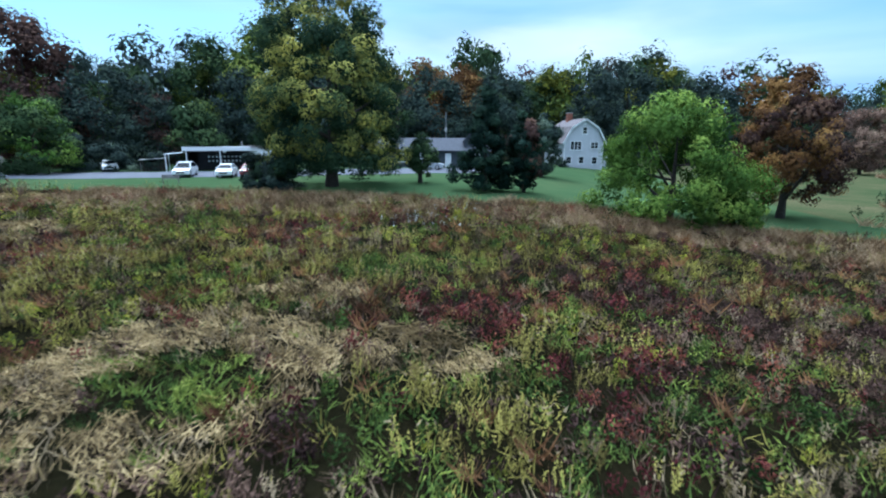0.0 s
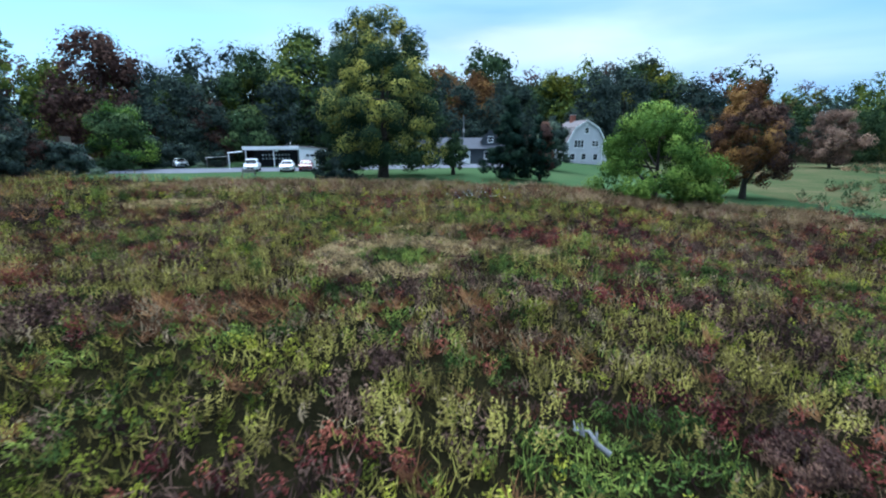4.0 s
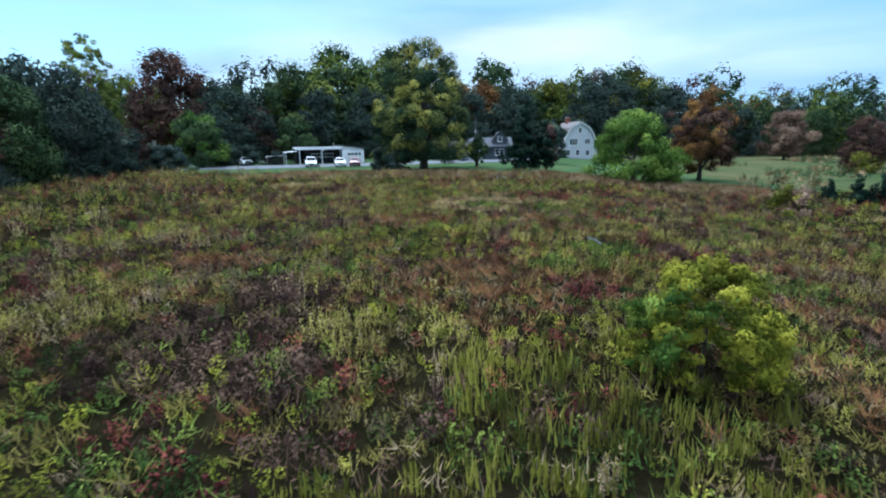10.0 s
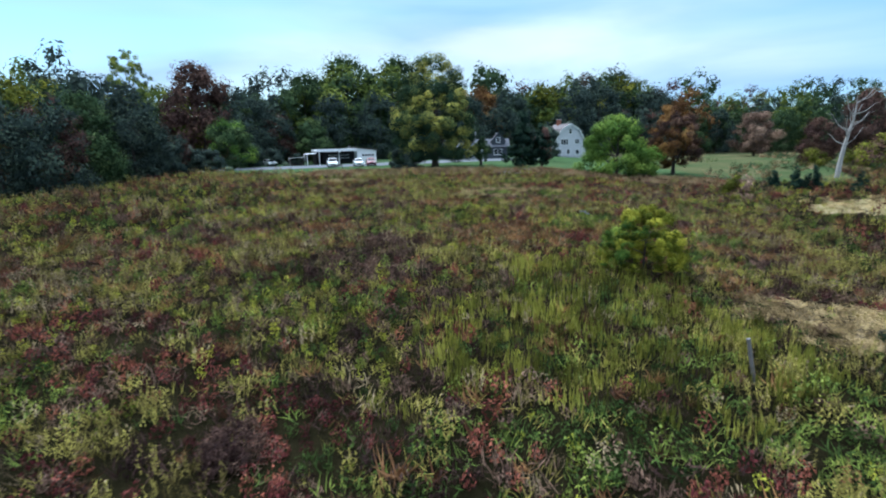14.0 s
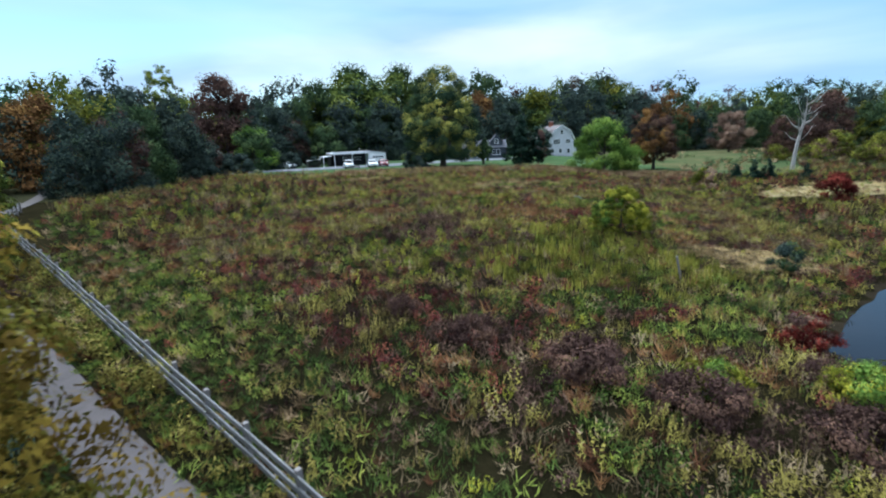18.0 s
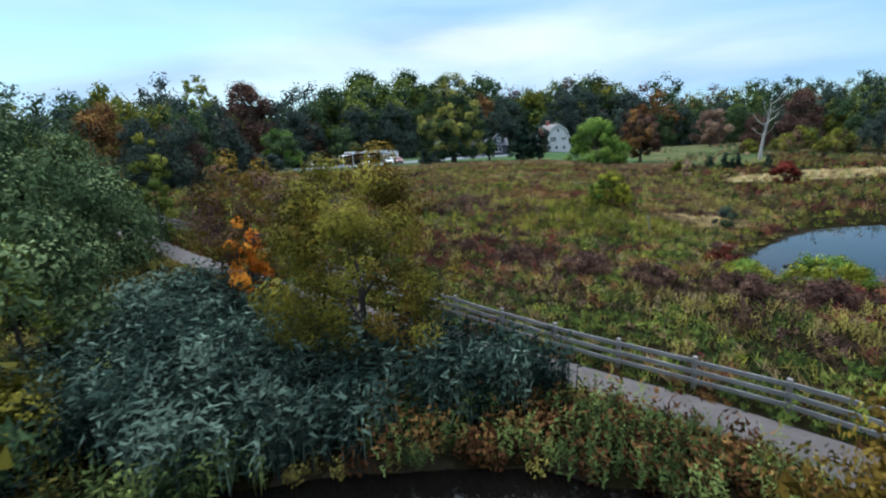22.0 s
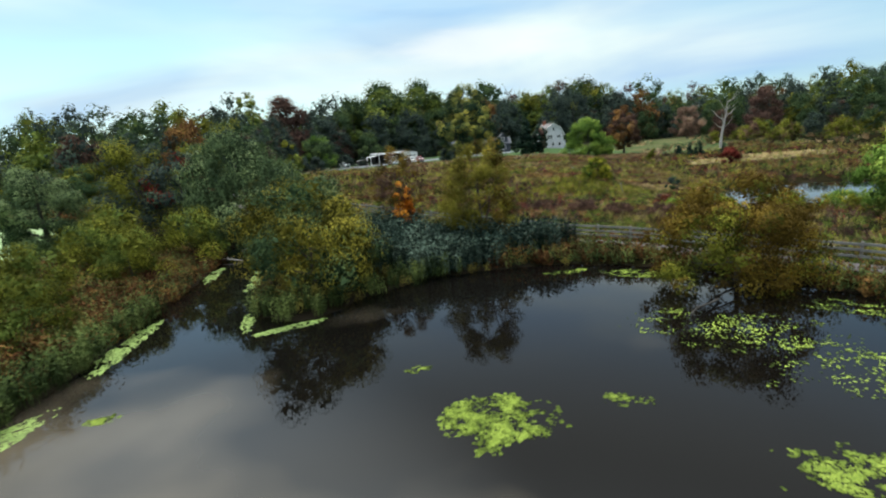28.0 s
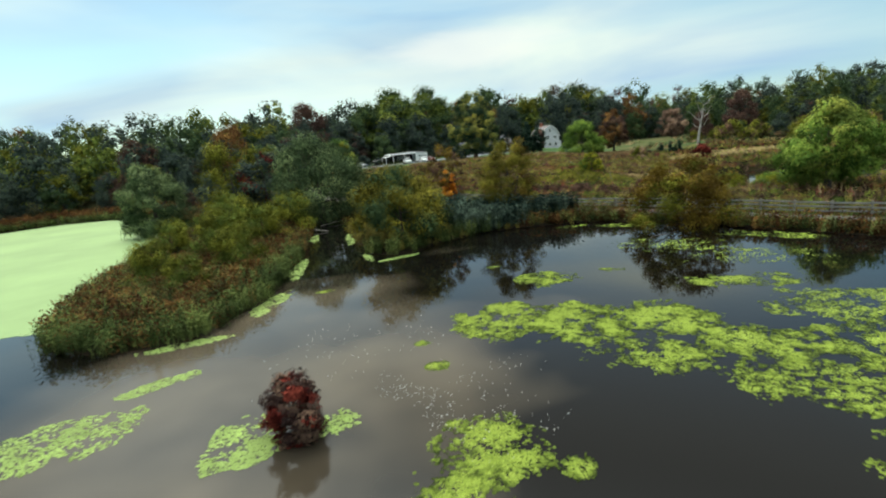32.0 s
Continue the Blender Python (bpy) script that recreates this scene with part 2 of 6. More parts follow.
# meadow
M_GOLDENROD = leaf_mat("meadow_green", [(0.0, (0.068, 0.051, 0.019)), (0.35, (0.128, 0.105, 0.029)), (0.7, (0.165, 0.140, 0.034)), (1.0, (0.187, 0.163, 0.039))], 0.35, scale=0.25)
M_LUSH = leaf_mat("meadow_lush_green", [(0.0, (0.025, 0.048, 0.015)), (0.5, (0.060, 0.094, 0.022)), (1.0, (0.134, 0.158, 0.030))], 0.3, scale=0.3)
M_SPRIG = leaf_mat("yellow_green_sprigs", [(0.0, (0.082, 0.101, 0.016)), (0.5, (0.144, 0.158, 0.020)), (1.0, (0.259, 0.250, 0.030))], 0.3, scale=0.4)
M_REDGRASS = leaf_mat("rusty_tall_grass", [(0.0, (0.067, 0.031, 0.019)), (0.5, (0.139, 0.064, 0.033)), (1.0, (0.229, 0.120, 0.051))], 0.35, scale=0.4)
M_TANGRASS = leaf_mat("tan_orange_grass", [(0.0, (0.117, 0.076, 0.039)), (0.5, (0.215, 0.141, 0.075)), (1.0, (0.304, 0.215, 0.129))], 0.35, scale=0.4)
M_SUBMERGED = leaf_mat("submerged_algae", [(0.0, (0.030, 0.045, 0.010)), (1.0, (0.095, 0.130, 0.022))], 0.45, 0.0, 0.5, scale=1.1)
M_DRYGRASS = leaf_mat("dry_grass", [(0.0, (0.120, 0.083, 0.037)), (0.5, (0.235, 0.165, 0.076)), (1.0, (0.351, 0.260, 0.127))], 0.35, scale=0.5)
M_SPIRE = leaf_mat("light_green_stems", [(0.0, (0.082, 0.084, 0.019)), (0.5, (0.145, 0.147, 0.025)), (1.0, (0.243, 0.226, 0.042))], 0.35, scale=0.5)
M_REDWEED = leaf_mat("red_brown_weeds", [(0.0, (0.046, 0.011, 0.014)), (0.5, (0.103, 0.025, 0.026)), (1.0, (0.174, 0.059, 0.036))], 0.35, scale=0.3)
M_PURPLE = leaf_mat("dark_purple_brown_weeds", [(0.0, (0.020, 0.011, 0.012)), (0.5, (0.056, 0.032, 0.027)), (1.0, (0.113, 0.070, 0.048))], 0.35, scale=0.3)
M_GREYWEED = leaf_mat("grey_green_weeds", [(0.0, (0.060, 0.043, 0.025)), (0.5, (0.119, 0.087, 0.051)), (1.0, (0.191, 0.143, 0.086))], 0.35, scale=0.3)
M_ASTER = leaf_mat("white_petals", [(0.0, (0.40, 0.42, 0.40)), (1.0, (0.62, 0.62, 0.60))], 0.2)
M_REED = leaf_mat("reed_blue_green", [(0.0, (0.009, 0.017, 0.014)), (0.5, (0.023, 0.042, 0.033)), (1.0, (0.082, 0.113, 0.087))], 0.3, scale=0.4)
M_CATTAIL = leaf_mat("cattail_green", [(0.0, (0.023, 0.039, 0.013)), (0.5, (0.050, 0.073, 0.023)), (1.0, (0.092, 0.114, 0.034))], 0.3, scale=0.4)
M_RUST = leaf_mat("rusty_marsh_weeds", [(0.0, (0.035, 0.015, 0.008)), (0.5, (0.078, 0.035, 0.015)), (1.0, (0.134, 0.073, 0.024))], 0.35, scale=0.4)


def ground_mat(name, stops, scale, fine, bump):
    m, nt, b = mat_base(name, 1.0, 0, 0.0)
    n1, n2, n3 = noise_node(nt, scale, 5, 0.6), noise_node(nt, fine, 6, 0.7), noise_node(nt, 0.05, 3, 0.5)
    f = mixrgb(nt, n1.outputs["Color"], n2.outputs["Color"], 0.45)
    f2 = mixrgb(nt, f, n3.outputs["Color"], 0.25)
    r = ramp(nt, stops)
    nt.links.new(f2, r.inputs["Fac"])
    nt.links.new(r.outputs["Color"], b.inputs["Base Color"])
    add_bump(nt, b, n2.outputs["Fac"], bump, 0.12)
    return m


# near-black soil: shade in the gaps between plants is put into its colour
M_SOIL = ground_mat("shade_dark_meadow_ground", [(0.36, (0.005, 0.005, 0.003)), (0.48, (0.011, 0.010, 0.005)), (0.58, (0.019, 0.016, 0.008)), (0.68, (0.034, 0.028, 0.015))], 0.5, 6.0, 0.9)
M_LAWN = ground_mat("mown_lawn", [(0.36, (0.036, 0.070, 0.030)), (0.5, (0.054, 0.092, 0.040)), (0.66, (0.088, 0.114, 0.050))], 0.25, 9.0, 0.3)
M_PASTURE = ground_mat("rough_pasture", [(0.38, (0.030, 0.052, 0.022)), (0.47, (0.050, 0.072, 0.030)), (0.54, (0.085, 0.085, 0.040)), (0.63, (0.150, 0.125, 0.070))], 0.15, 6.0, 0.4)
M_STRAW = ground_mat("straw_ground", [(0.36, (0.105, 0.110, 0.040)), (0.48, (0.200, 0.165, 0.080)), (0.62, (0.330, 0.260, 0.150))], 0.35, 5.0, 0.5)
M_MUD = ground_mat("pond_bed_mud", [(0.36, (0.012, 0.010, 0.007)), (0.64, (0.030, 0.024, 0.016))], 0.8, 6.0, 0.5)
M_FOREST = ground_mat("forest_floor", [(0.36, (0.016, 0.020, 0.010)), (0.64, (0.045, 0.042, 0.022))], 0.5, 4.0, 0.6)
M_GRAVEL = plain_mat("path_gravel", (0.072, 0.062, 0.061), 0.9, 0, 0.22, 1.2, 0.5)
M_ASPHALT = plain_mat("asphalt", (0.105, 0.112, 0.135), 0.85, 0, 0.15, 0.8, 0.3)


def water_mat():
    m, nt, b = mat_base("pond_water", 0.02, 0, 0.5)
    n0 = noise_node(nt, 0.10, 3, 0.5)
    # a shallow silty stretch in the open water; its paleness also paints sky reflection
    tc = nt.nodes.new("ShaderNodeTexCoord")
    off = nt.nodes.new("ShaderNodeVectorMath")
    off.operation = "DISTANCE"
    off.inputs[1].default_value = (-43.5, -76.5, 0.0)
    nt.links.new(tc.outputs["Object"], off.inputs[0])
    mr = nt.nodes.new("ShaderNodeMapRange")
    for k, v in (("From Min", 4.0), ("From Max", 19.0), ("To Min", 0.46), ("To Max", 0.0)):
        mr.inputs[k].default_value = v
    nt.links.new(off.outputs["Value"], mr.inputs["Value"])
    add = nt.nodes.new("ShaderNodeMath")
    nt.links.new(mr.outputs["Result"], add.inputs[0])
    nt.links.new(n0.outputs["Fac"], add.inputs[1])
    r = ramp(nt, [(0.66, (0.0035, 0.0030, 0.0026)), (1.25, (0.086, 0.070, 0.050))])
    r.color_ramp.elements[1].position = 1.0
    nt.links.new(add.outputs["Value"], r.inputs["Fac"])
    nt.links.new(r.outputs["Color"], b.inputs["Base Color"])
    b.inputs["IOR"].default_value = 1.33
    n = noise_node(nt, 1.4, 3, 0.5)
    add_bump(nt, b, n.outputs["Fac"], 0.04, 0.05)
    return m


M_WATER = water_mat()
M_DUCKWEED = plain_mat("duckweed", (0.175, 0.262, 0.105), 0.75, 0, 0.12, 0.12, 0.15)
M_ALGAE = leaf_mat("bright_algae", [(0.0, (0.030, 0.048, 0.014)), (0.3, (0.085, 0.118, 0.024)), (0.6, (0.150, 0.198, 0.036)), (1.0, (0.190, 0.240, 0.048))], 0.45, 0.0, 0.7, scale=1.1)

# ---- mesh helpers ----


def np_mesh(name, verts, faces, mats, idx=None, tint=None, smooth=False):
    """A mesh from arrays of points and of triangles or quads."""
    me = bpy.data.meshes.new(name)
    verts, faces = np.asarray(verts, np.float32), np.asarray(faces, np.int32)
    k = faces.shape[1]
    me.vertices.add(len(verts))
    me.vertices.foreach_set("co", verts.ravel())
    me.loops.add(faces.size)
    me.loops.foreach_set("vertex_index", faces.ravel())
    me.polygons.add(len(faces))
    me.polygons.foreach_set("loop_start", np.arange(0, faces.size, k, dtype=np.int32))
    for m in mats:
        me.materials.append(m)
    if idx is not None:
        me.polygons.foreach_set("material_index", np.asarray(idx, np.int32))
    me.polygons.foreach_set("use_smooth", np.full(len(faces), smooth))
    if tint is not None:
        a = me.attributes.new("tint", "FLOAT", "POINT")
        a.data.foreach_set("value", np.asarray(tint, np.float32))
    me.update(calc_edges=True)
    return me


def part(name, bm, material, parent, label=""):
    """One bmesh (or ready mesh) as one object under a thing or part."""
    if isinstance(bm, bpy.types.Mesh):
        me = bm
    else:
        me = bpy.data.meshes.new(name)
        bm.to_mesh(me)
        bm.free()
        me.materials.append(material)
    ob = new(name, me)
    if parent is not None:
        ob.parent = parent
    return tagged(ob, label)


def thing(name, label, category, m=None, group="", kind=""):
    ob = new(name)
    ob.empty_display_size = 0.3
    if m is not None:
        ob.matrix_basis = m
    return tagged(ob, label, category, group, kind)


def add_box(bm, lo, hi, bevel=0.0):
    made = bmesh.ops.create_cube(bm, size=1.0)["verts"]
    for v in made:
        v.co = Vector([(a + b) / 2 + c * (b - a) for a, b, c in zip(lo, hi, v.co)])
    if bevel:
        es = list({e for v in made for e in v.link_edges})
        bmesh.ops.bevel(bm, geom=es, offset=bevel, segments=1, affect="EDGES")
    return bm


def box(lo, hi, bevel=0.0):
    return add_box(bmesh.new(), lo, hi, bevel)


def tube(points, radii, sides=7):
    """Points and faces of a tapering tube along points."""
    pts = [Vector(p) for p in points]
    vs, fs = [], []
    for i, p in enumerate(pts):
        d = (pts[min(i + 1, len(pts) - 1)] - pts[max(i - 1, 0)]).normalized()
        a = d.orthogonal().normalized()
        b = d.cross(a)
        for k in range(sides):
            an = 2 * math.pi * k / sides
            vs.append(p + (a * math.cos(an) + b * math.sin(an)) * radii[i])
    for i in range(len(pts) - 1):
        for k in range(sides):
            k2 = (k + 1) % sides
            fs.append((i * sides + k, i * sides + k2, (i + 1) * sides + k2, (i + 1) * sides + k))
    return np.array([tuple(v) for v in vs]), np.array(fs)


def merged(parts):
    vs, fs, n = [], [], 0
    for v, f in parts:
        vs.append(v)
        fs.append(np.asarray(f) + n)
        n += len(v)
    return np.concatenate(vs), np.concatenate(fs)


def smooth(a, b, x):
    t = np.clip((x - a) / (b - a), 0, 1)
    return t * t * (3 - 2 * t)


_grid = np.random.RandomState(5).rand(256, 256)


def vnoise(x, y, scale=1.0, octaves=3):
    """Smooth value noise on the plan, 0 to 1."""
    x, y = np.asarray(x, float) * scale, np.asarray(y, float) * scale
    total, amp, norm = 0, 1.0, 0
    for o in range(octaves):
        xi, yi = np.floor(x).astype(int), np.floor(y).astype(int)
        fx, fy = x - xi, y - yi
        fx, fy = fx * fx * (3 - 2 * fx), fy * fy * (3 - 2 * fy)
        g = lambda i, j: _grid[(xi + i + 37 * o) % 256, (yi + j + 91 * o) % 256]
        total = total + amp * ((g(0, 0) * (1 - fx) + g(1, 0) * fx) * (1 - fy) + (g(0, 1) * (1 - fx) + g(1, 1) * fx) * fy)
        norm += amp
        amp *= 0.5
        x, y = x * 2.03, y * 2.03
    return total / norm


def poly_dist(x, y, poly):
    """Signed distance to a closed outline, negative inside."""
    x, y = np.asarray(x, float), np.asarray(y, float)
    d, inside = np.full(x.shape, 1e9), np.zeros(x.shape, bool)
    for (x0, y0), (x1, y1) in zip(poly, poly[1:] + poly[:1]):
        dx, dy = x1 - x0, y1 - y0
        t = np.clip(((x - x0) * dx + (y - y0) * dy) / (dx * dx + dy * dy), 0, 1)
        d = np.minimum(d, np.hypot(x - x0 - t * dx, y - y0 - t * dy))
        cond = (y0 > y) != (y1 > y)
        with np.errstate(divide="ignore", invalid="ignore"):
            inside ^= cond & (x < (x1 - x0) * (y - y0) / (dy if dy else 1e-9) + x0)
    return np.where(inside, -d, d)


def line_dist(x, y, line):
    x, y = np.asarray(x, float), np.asarray(y, float)
    d = np.full(x.shape, 1e9)
    for (x0, y0), (x1, y1) in zip(line, line[1:]):
        dx, dy = x1 - x0, y1 - y0
        t = np.clip(((x - x0) * dx + (y - y0) * dy) / (dx * dx + dy * dy), 0, 1)
        d = np.minimum(d, np.hypot(x - x0 - t * dx, y - y0 - t * dy))
    return d


# ---- plan of the land ----
POND = [(-47, -24), (-43.5, -35), (-40.5, -49), (-38.5, -55), (-35.6, -56.5), (-31.8, -52.5), (-27.5, -50), (-21, -49.6), (-16.5, -51.2), (-11.5, -55),
        (-7.4, -62.0), (-2.4, -69.0), (6, -81), (13, -97), (12, -118), (-20, -130), (-60, -128), (-90, -110), (-125, -80), (-140, -40), (-128, 0), (-112, 14),
        (-100, 13), (-86, 0), (-75, -13), (-67, -35), (-63.5, -47), (-61.5, -58), (-58.5, -66.5), (-55.0, -71.4), (-51, -72.8), (-47, -71.6), (-45.4, -66.5), (-45.4, -56), (-47, -41), (-49.5, -27)]
POND_TWO = [(-3, -33.4), (0.3, -31), (6.5, -26), (11, -24), (18, -24), (30, -27), (38, -36), (33, -46), (20, -42.5), (8, -39.6), (-1, -36.6)]
FENCE = [(-61.5, 4.0), (-55.2, -6.2), (-38.2, -22.8), (-23.9, -36.9), (-11.35, -49.45), (-4.75, -57.9), (8, -76), (16, -92)]
PATHWAY = [(-86, 36), (-75, 26), (-70.7, 18.5), (-66.5, 10.5), (-63.5, 3.5), (-57, -7.5), (-40.2, -25.4), (-26.2, -38.0), (-16.6, -46.2), (-12.3, -50.6), (-5.8, -59.0), (6.7, -76.9), (14.8, -92.6)]
CREST = ([-140, -45, -36, -24, -12, 5, 20, 47, 70, 100, 160, 400], [0.6, 0.65, 1.15, 2.0, 2.75, 3.35, 3.75, 4.25, 4.5, 4.8, 7, 16])
SHOULDER = ([-80, -45, -17, 4, 48, 87, 120, 300], [-16, -13, 0, 5, 11, 23, 60, 120])


def land(x, y):
    """Height of the ground."""
    x, y = np.asarray(x, float), np.asarray(y, float)
    crest = np.interp(y, *CREST)
    s = smooth(-11, 11, x - np.interp(y, *SHOULDER))
    low = np.interp(y, [-8, 15, 30, 45, 90, 140], [0.62, 1.5, 2.2, 2.6, 3.2, 3.8])
    z = crest * (1 - s) + low * s
    # the field falls away beside the path and the willows
    line = -66 - (x + y)
    z = 0.62 + (z - 0.62) * smooth(-20, 1.0, -line * 0.7 - 4)
    z = np.maximum(z, 0.62)
    # wooded hill behind and to the right
    z = z + 15 * smooth(105, 300, 0.75 * x + 0.62 * y - 10) + 7 * smooth(0, 120, -x - 75 + 0.2 * y) * smooth(-10, 70, y)
    z = z + 0.10 * (vnoise(x, y, 0.23) - 0.5) + 0.25 * (vnoise(x + 50, y, 0.06) - 0.5) * smooth(-40, -20, y)
    for poly, depth, ease in ((POND, -0.9, 2.4), (POND_TWO, -0.6, 2.2)):
        d = poly_dist(x, y, poly) + 0.7 * (vnoise(x, y, 0.45, 2) - 0.5)
        edge = 0.0 if poly is POND else 0.22
        shore = smooth(0, ease, d)
        z = np.where(d < ease, np.where(d > 0, edge + (z - edge) * shore, edge + (depth - edge) * smooth(0, 2.5, -d)), z)
    return z


def ground_z(x, y):
    return float(land(np.array([x]), np.array([y]))[0])


def spread(lo, hi, fine_lo, fine_hi, step):
    a = list(np.arange(fine_lo, fine_hi + 1e-6, step))
    s, v = step, fine_hi
    while v < hi:
        s *= 1.28
        v += s
        a.append(v)
    s, v = step, fine_lo
    while v > lo:
        s *= 1.28
        v -= s
        a.insert(0, v)
    return np.array(a)


LAWN_FRONT = [(-90, 52), (-60, 50), (-41, 44), (-32, 43), (-12, 39.8), (2, 37.4), (8.5, 38.8), (13, 37.5), (20, 34), (30, 28), (44, 26), (52, 40), (80, 50)]
WOODS_LEFT = [(-200, 20), (-88, 12), (-60, 14), (-58, 30), (-60, 52), (-62, 66), (-50, 84), (-20, 90), (5, 96), (26, 101), (45, 104), (66, 100), (92, 92), (128, 64), (160, 20), (190, -60), (900, -200), (900, 900), (-900, 900), (-900, 20)]


def build_ground():
    xs, ys = spread(-2600, 2600, -130, 110, 1.25), spread(-2600, 2600, -120, 125, 1.25)
    X, Y = np.meshgrid(xs, ys)
    Z = land(X, Y)
    verts = np.stack([X.ravel(), Y.ravel(), Z.ravel()], -1)
    nx, ny = len(xs), len(ys)
    i = (np.arange(ny - 1)[:, None] * nx + np.arange(nx - 1)).ravel()
    faces = np.stack([i, i + 1, i + 1 + nx, i + nx], -1)
    cx, cy, cz = (verts[faces].mean(1)).T
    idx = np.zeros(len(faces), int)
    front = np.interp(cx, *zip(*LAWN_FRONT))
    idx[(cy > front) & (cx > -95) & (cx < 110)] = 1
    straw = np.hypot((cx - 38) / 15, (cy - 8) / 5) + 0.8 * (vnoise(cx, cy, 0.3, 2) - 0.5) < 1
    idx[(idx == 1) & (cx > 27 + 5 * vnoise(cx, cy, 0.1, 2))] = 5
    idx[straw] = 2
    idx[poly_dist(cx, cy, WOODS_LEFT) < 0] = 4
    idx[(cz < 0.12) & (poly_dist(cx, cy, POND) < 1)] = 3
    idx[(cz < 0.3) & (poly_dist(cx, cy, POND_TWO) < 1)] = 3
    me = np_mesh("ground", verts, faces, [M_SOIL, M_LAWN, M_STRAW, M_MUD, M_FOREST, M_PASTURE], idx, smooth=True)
    tagged(new("ground", me), "rolling overgrown meadow ground with mown lawn behind", "ground", kind="structure")


build_ground()


def sheet(name, x0, y0, x1, y1, z, mat, label):
    me = np_mesh(name, [(x0, y0, z), (x1, y0, z), (x1, y1, z), (x0, y1, z)], [(0, 1, 2, 3)], [mat])
    return tagged(new(name, me), label, "water", kind="structure")


sheet("water", -150, -140, 30, 22, 0.0, M_WATER, "still dark pond water reflecting trees and sky")
sheet("water", -8, -52, 45, -18, 0.22, M_WATER, "small grey pond beyond the fence with calm water")


def ribbon(name, line, width, lift, mat, label, step=1.0, wobble=0.25):
    pts = []
    for (x0, y0), (x1, y1) in zip(line, line[1:]):
        n = max(1, int(math.hypot(x1 - x0, y1 - y0) / step))
        pts += [(x0 + (x1 - x0) * k / n, y0 + (y1 - y0) * k / n) for k in range(n)]
    pts.append(line[-1])
    pts = np.array(pts)
    for _ in range(6):
        pts[1:-1] = (pts[:-2] + 2 * pts[1:-1] + pts[2:]) / 4
    d = np.gradient(pts, axis=0)
    d /= np.linalg.norm(d, axis=1)[:, None]
    side = np.stack([-d[:, 1], d[:, 0]], -1)
    rows = []
    for s in (-1, -0.5, 0, 0.5, 1):
        w = width / 2 * s + (wobble * (vnoise(pts[:, 0], pts[:, 1] + 40 * s, 0.6) - 0.5) if abs(s) == 1 else 0)
        p = pts + side * (np.asarray(w).reshape(-1, 1) if np.ndim(w) else w)
        rows.append(np.stack([p[:, 0], p[:, 1], land(p[:, 0], p[:, 1]) + lift * (1.2 - abs(s) * 0.6)], -1))
    n = len(pts)
    verts = np.concatenate(rows)
    faces = [(a * n + i, a * n + i + 1, (a + 1) * n + i + 1, (a + 1) * n + i) for a in range(4) for i in range(n - 1)]
    me = np_mesh(name, verts, faces, [mat], smooth=True)
    return tagged(new(name, me), label, "path", kind="structure")


ribbon("path", PATHWAY, 1.65, 0.07, M_GRAVEL, "pale grey gravel footpath beside the fence")
ribbon("driveway", [(-62, 57), (-50, 58.6), (-38, 60.8), (-24, 63.6), (-8, 68.6), (8, 73)], 10.0, 0.06, M_ASPHALT, "grey asphalt driveway and parking area", wobble=0.6)

# ---- trees and shrubs ----


def unit(rs, n):
    v = rs.normal(size=(n, 3))
    return v / np.linalg.norm(v, axis=1)[:, None]


def blades(pos, nrm, along, length, width):
    """Narrow pointed leaves as single triangles."""
    t = along - (along * nrm).sum(1)[:, None] * nrm
    t /= np.linalg.norm(t, axis=1)[:, None] + 1e-9
    s = np.cross(nrm, t)
    L, W = np.reshape(length, (-1, 1)), np.reshape(width, (-1, 1))
    v = np.stack([pos - t * L * 0.85 - s * W * 1.1, pos - t * L * 0.55 + s * W * 1.15, pos + t * L], 1).reshape(-1, 3)
    return v, np.arange(len(v)).reshape(-1, 3)


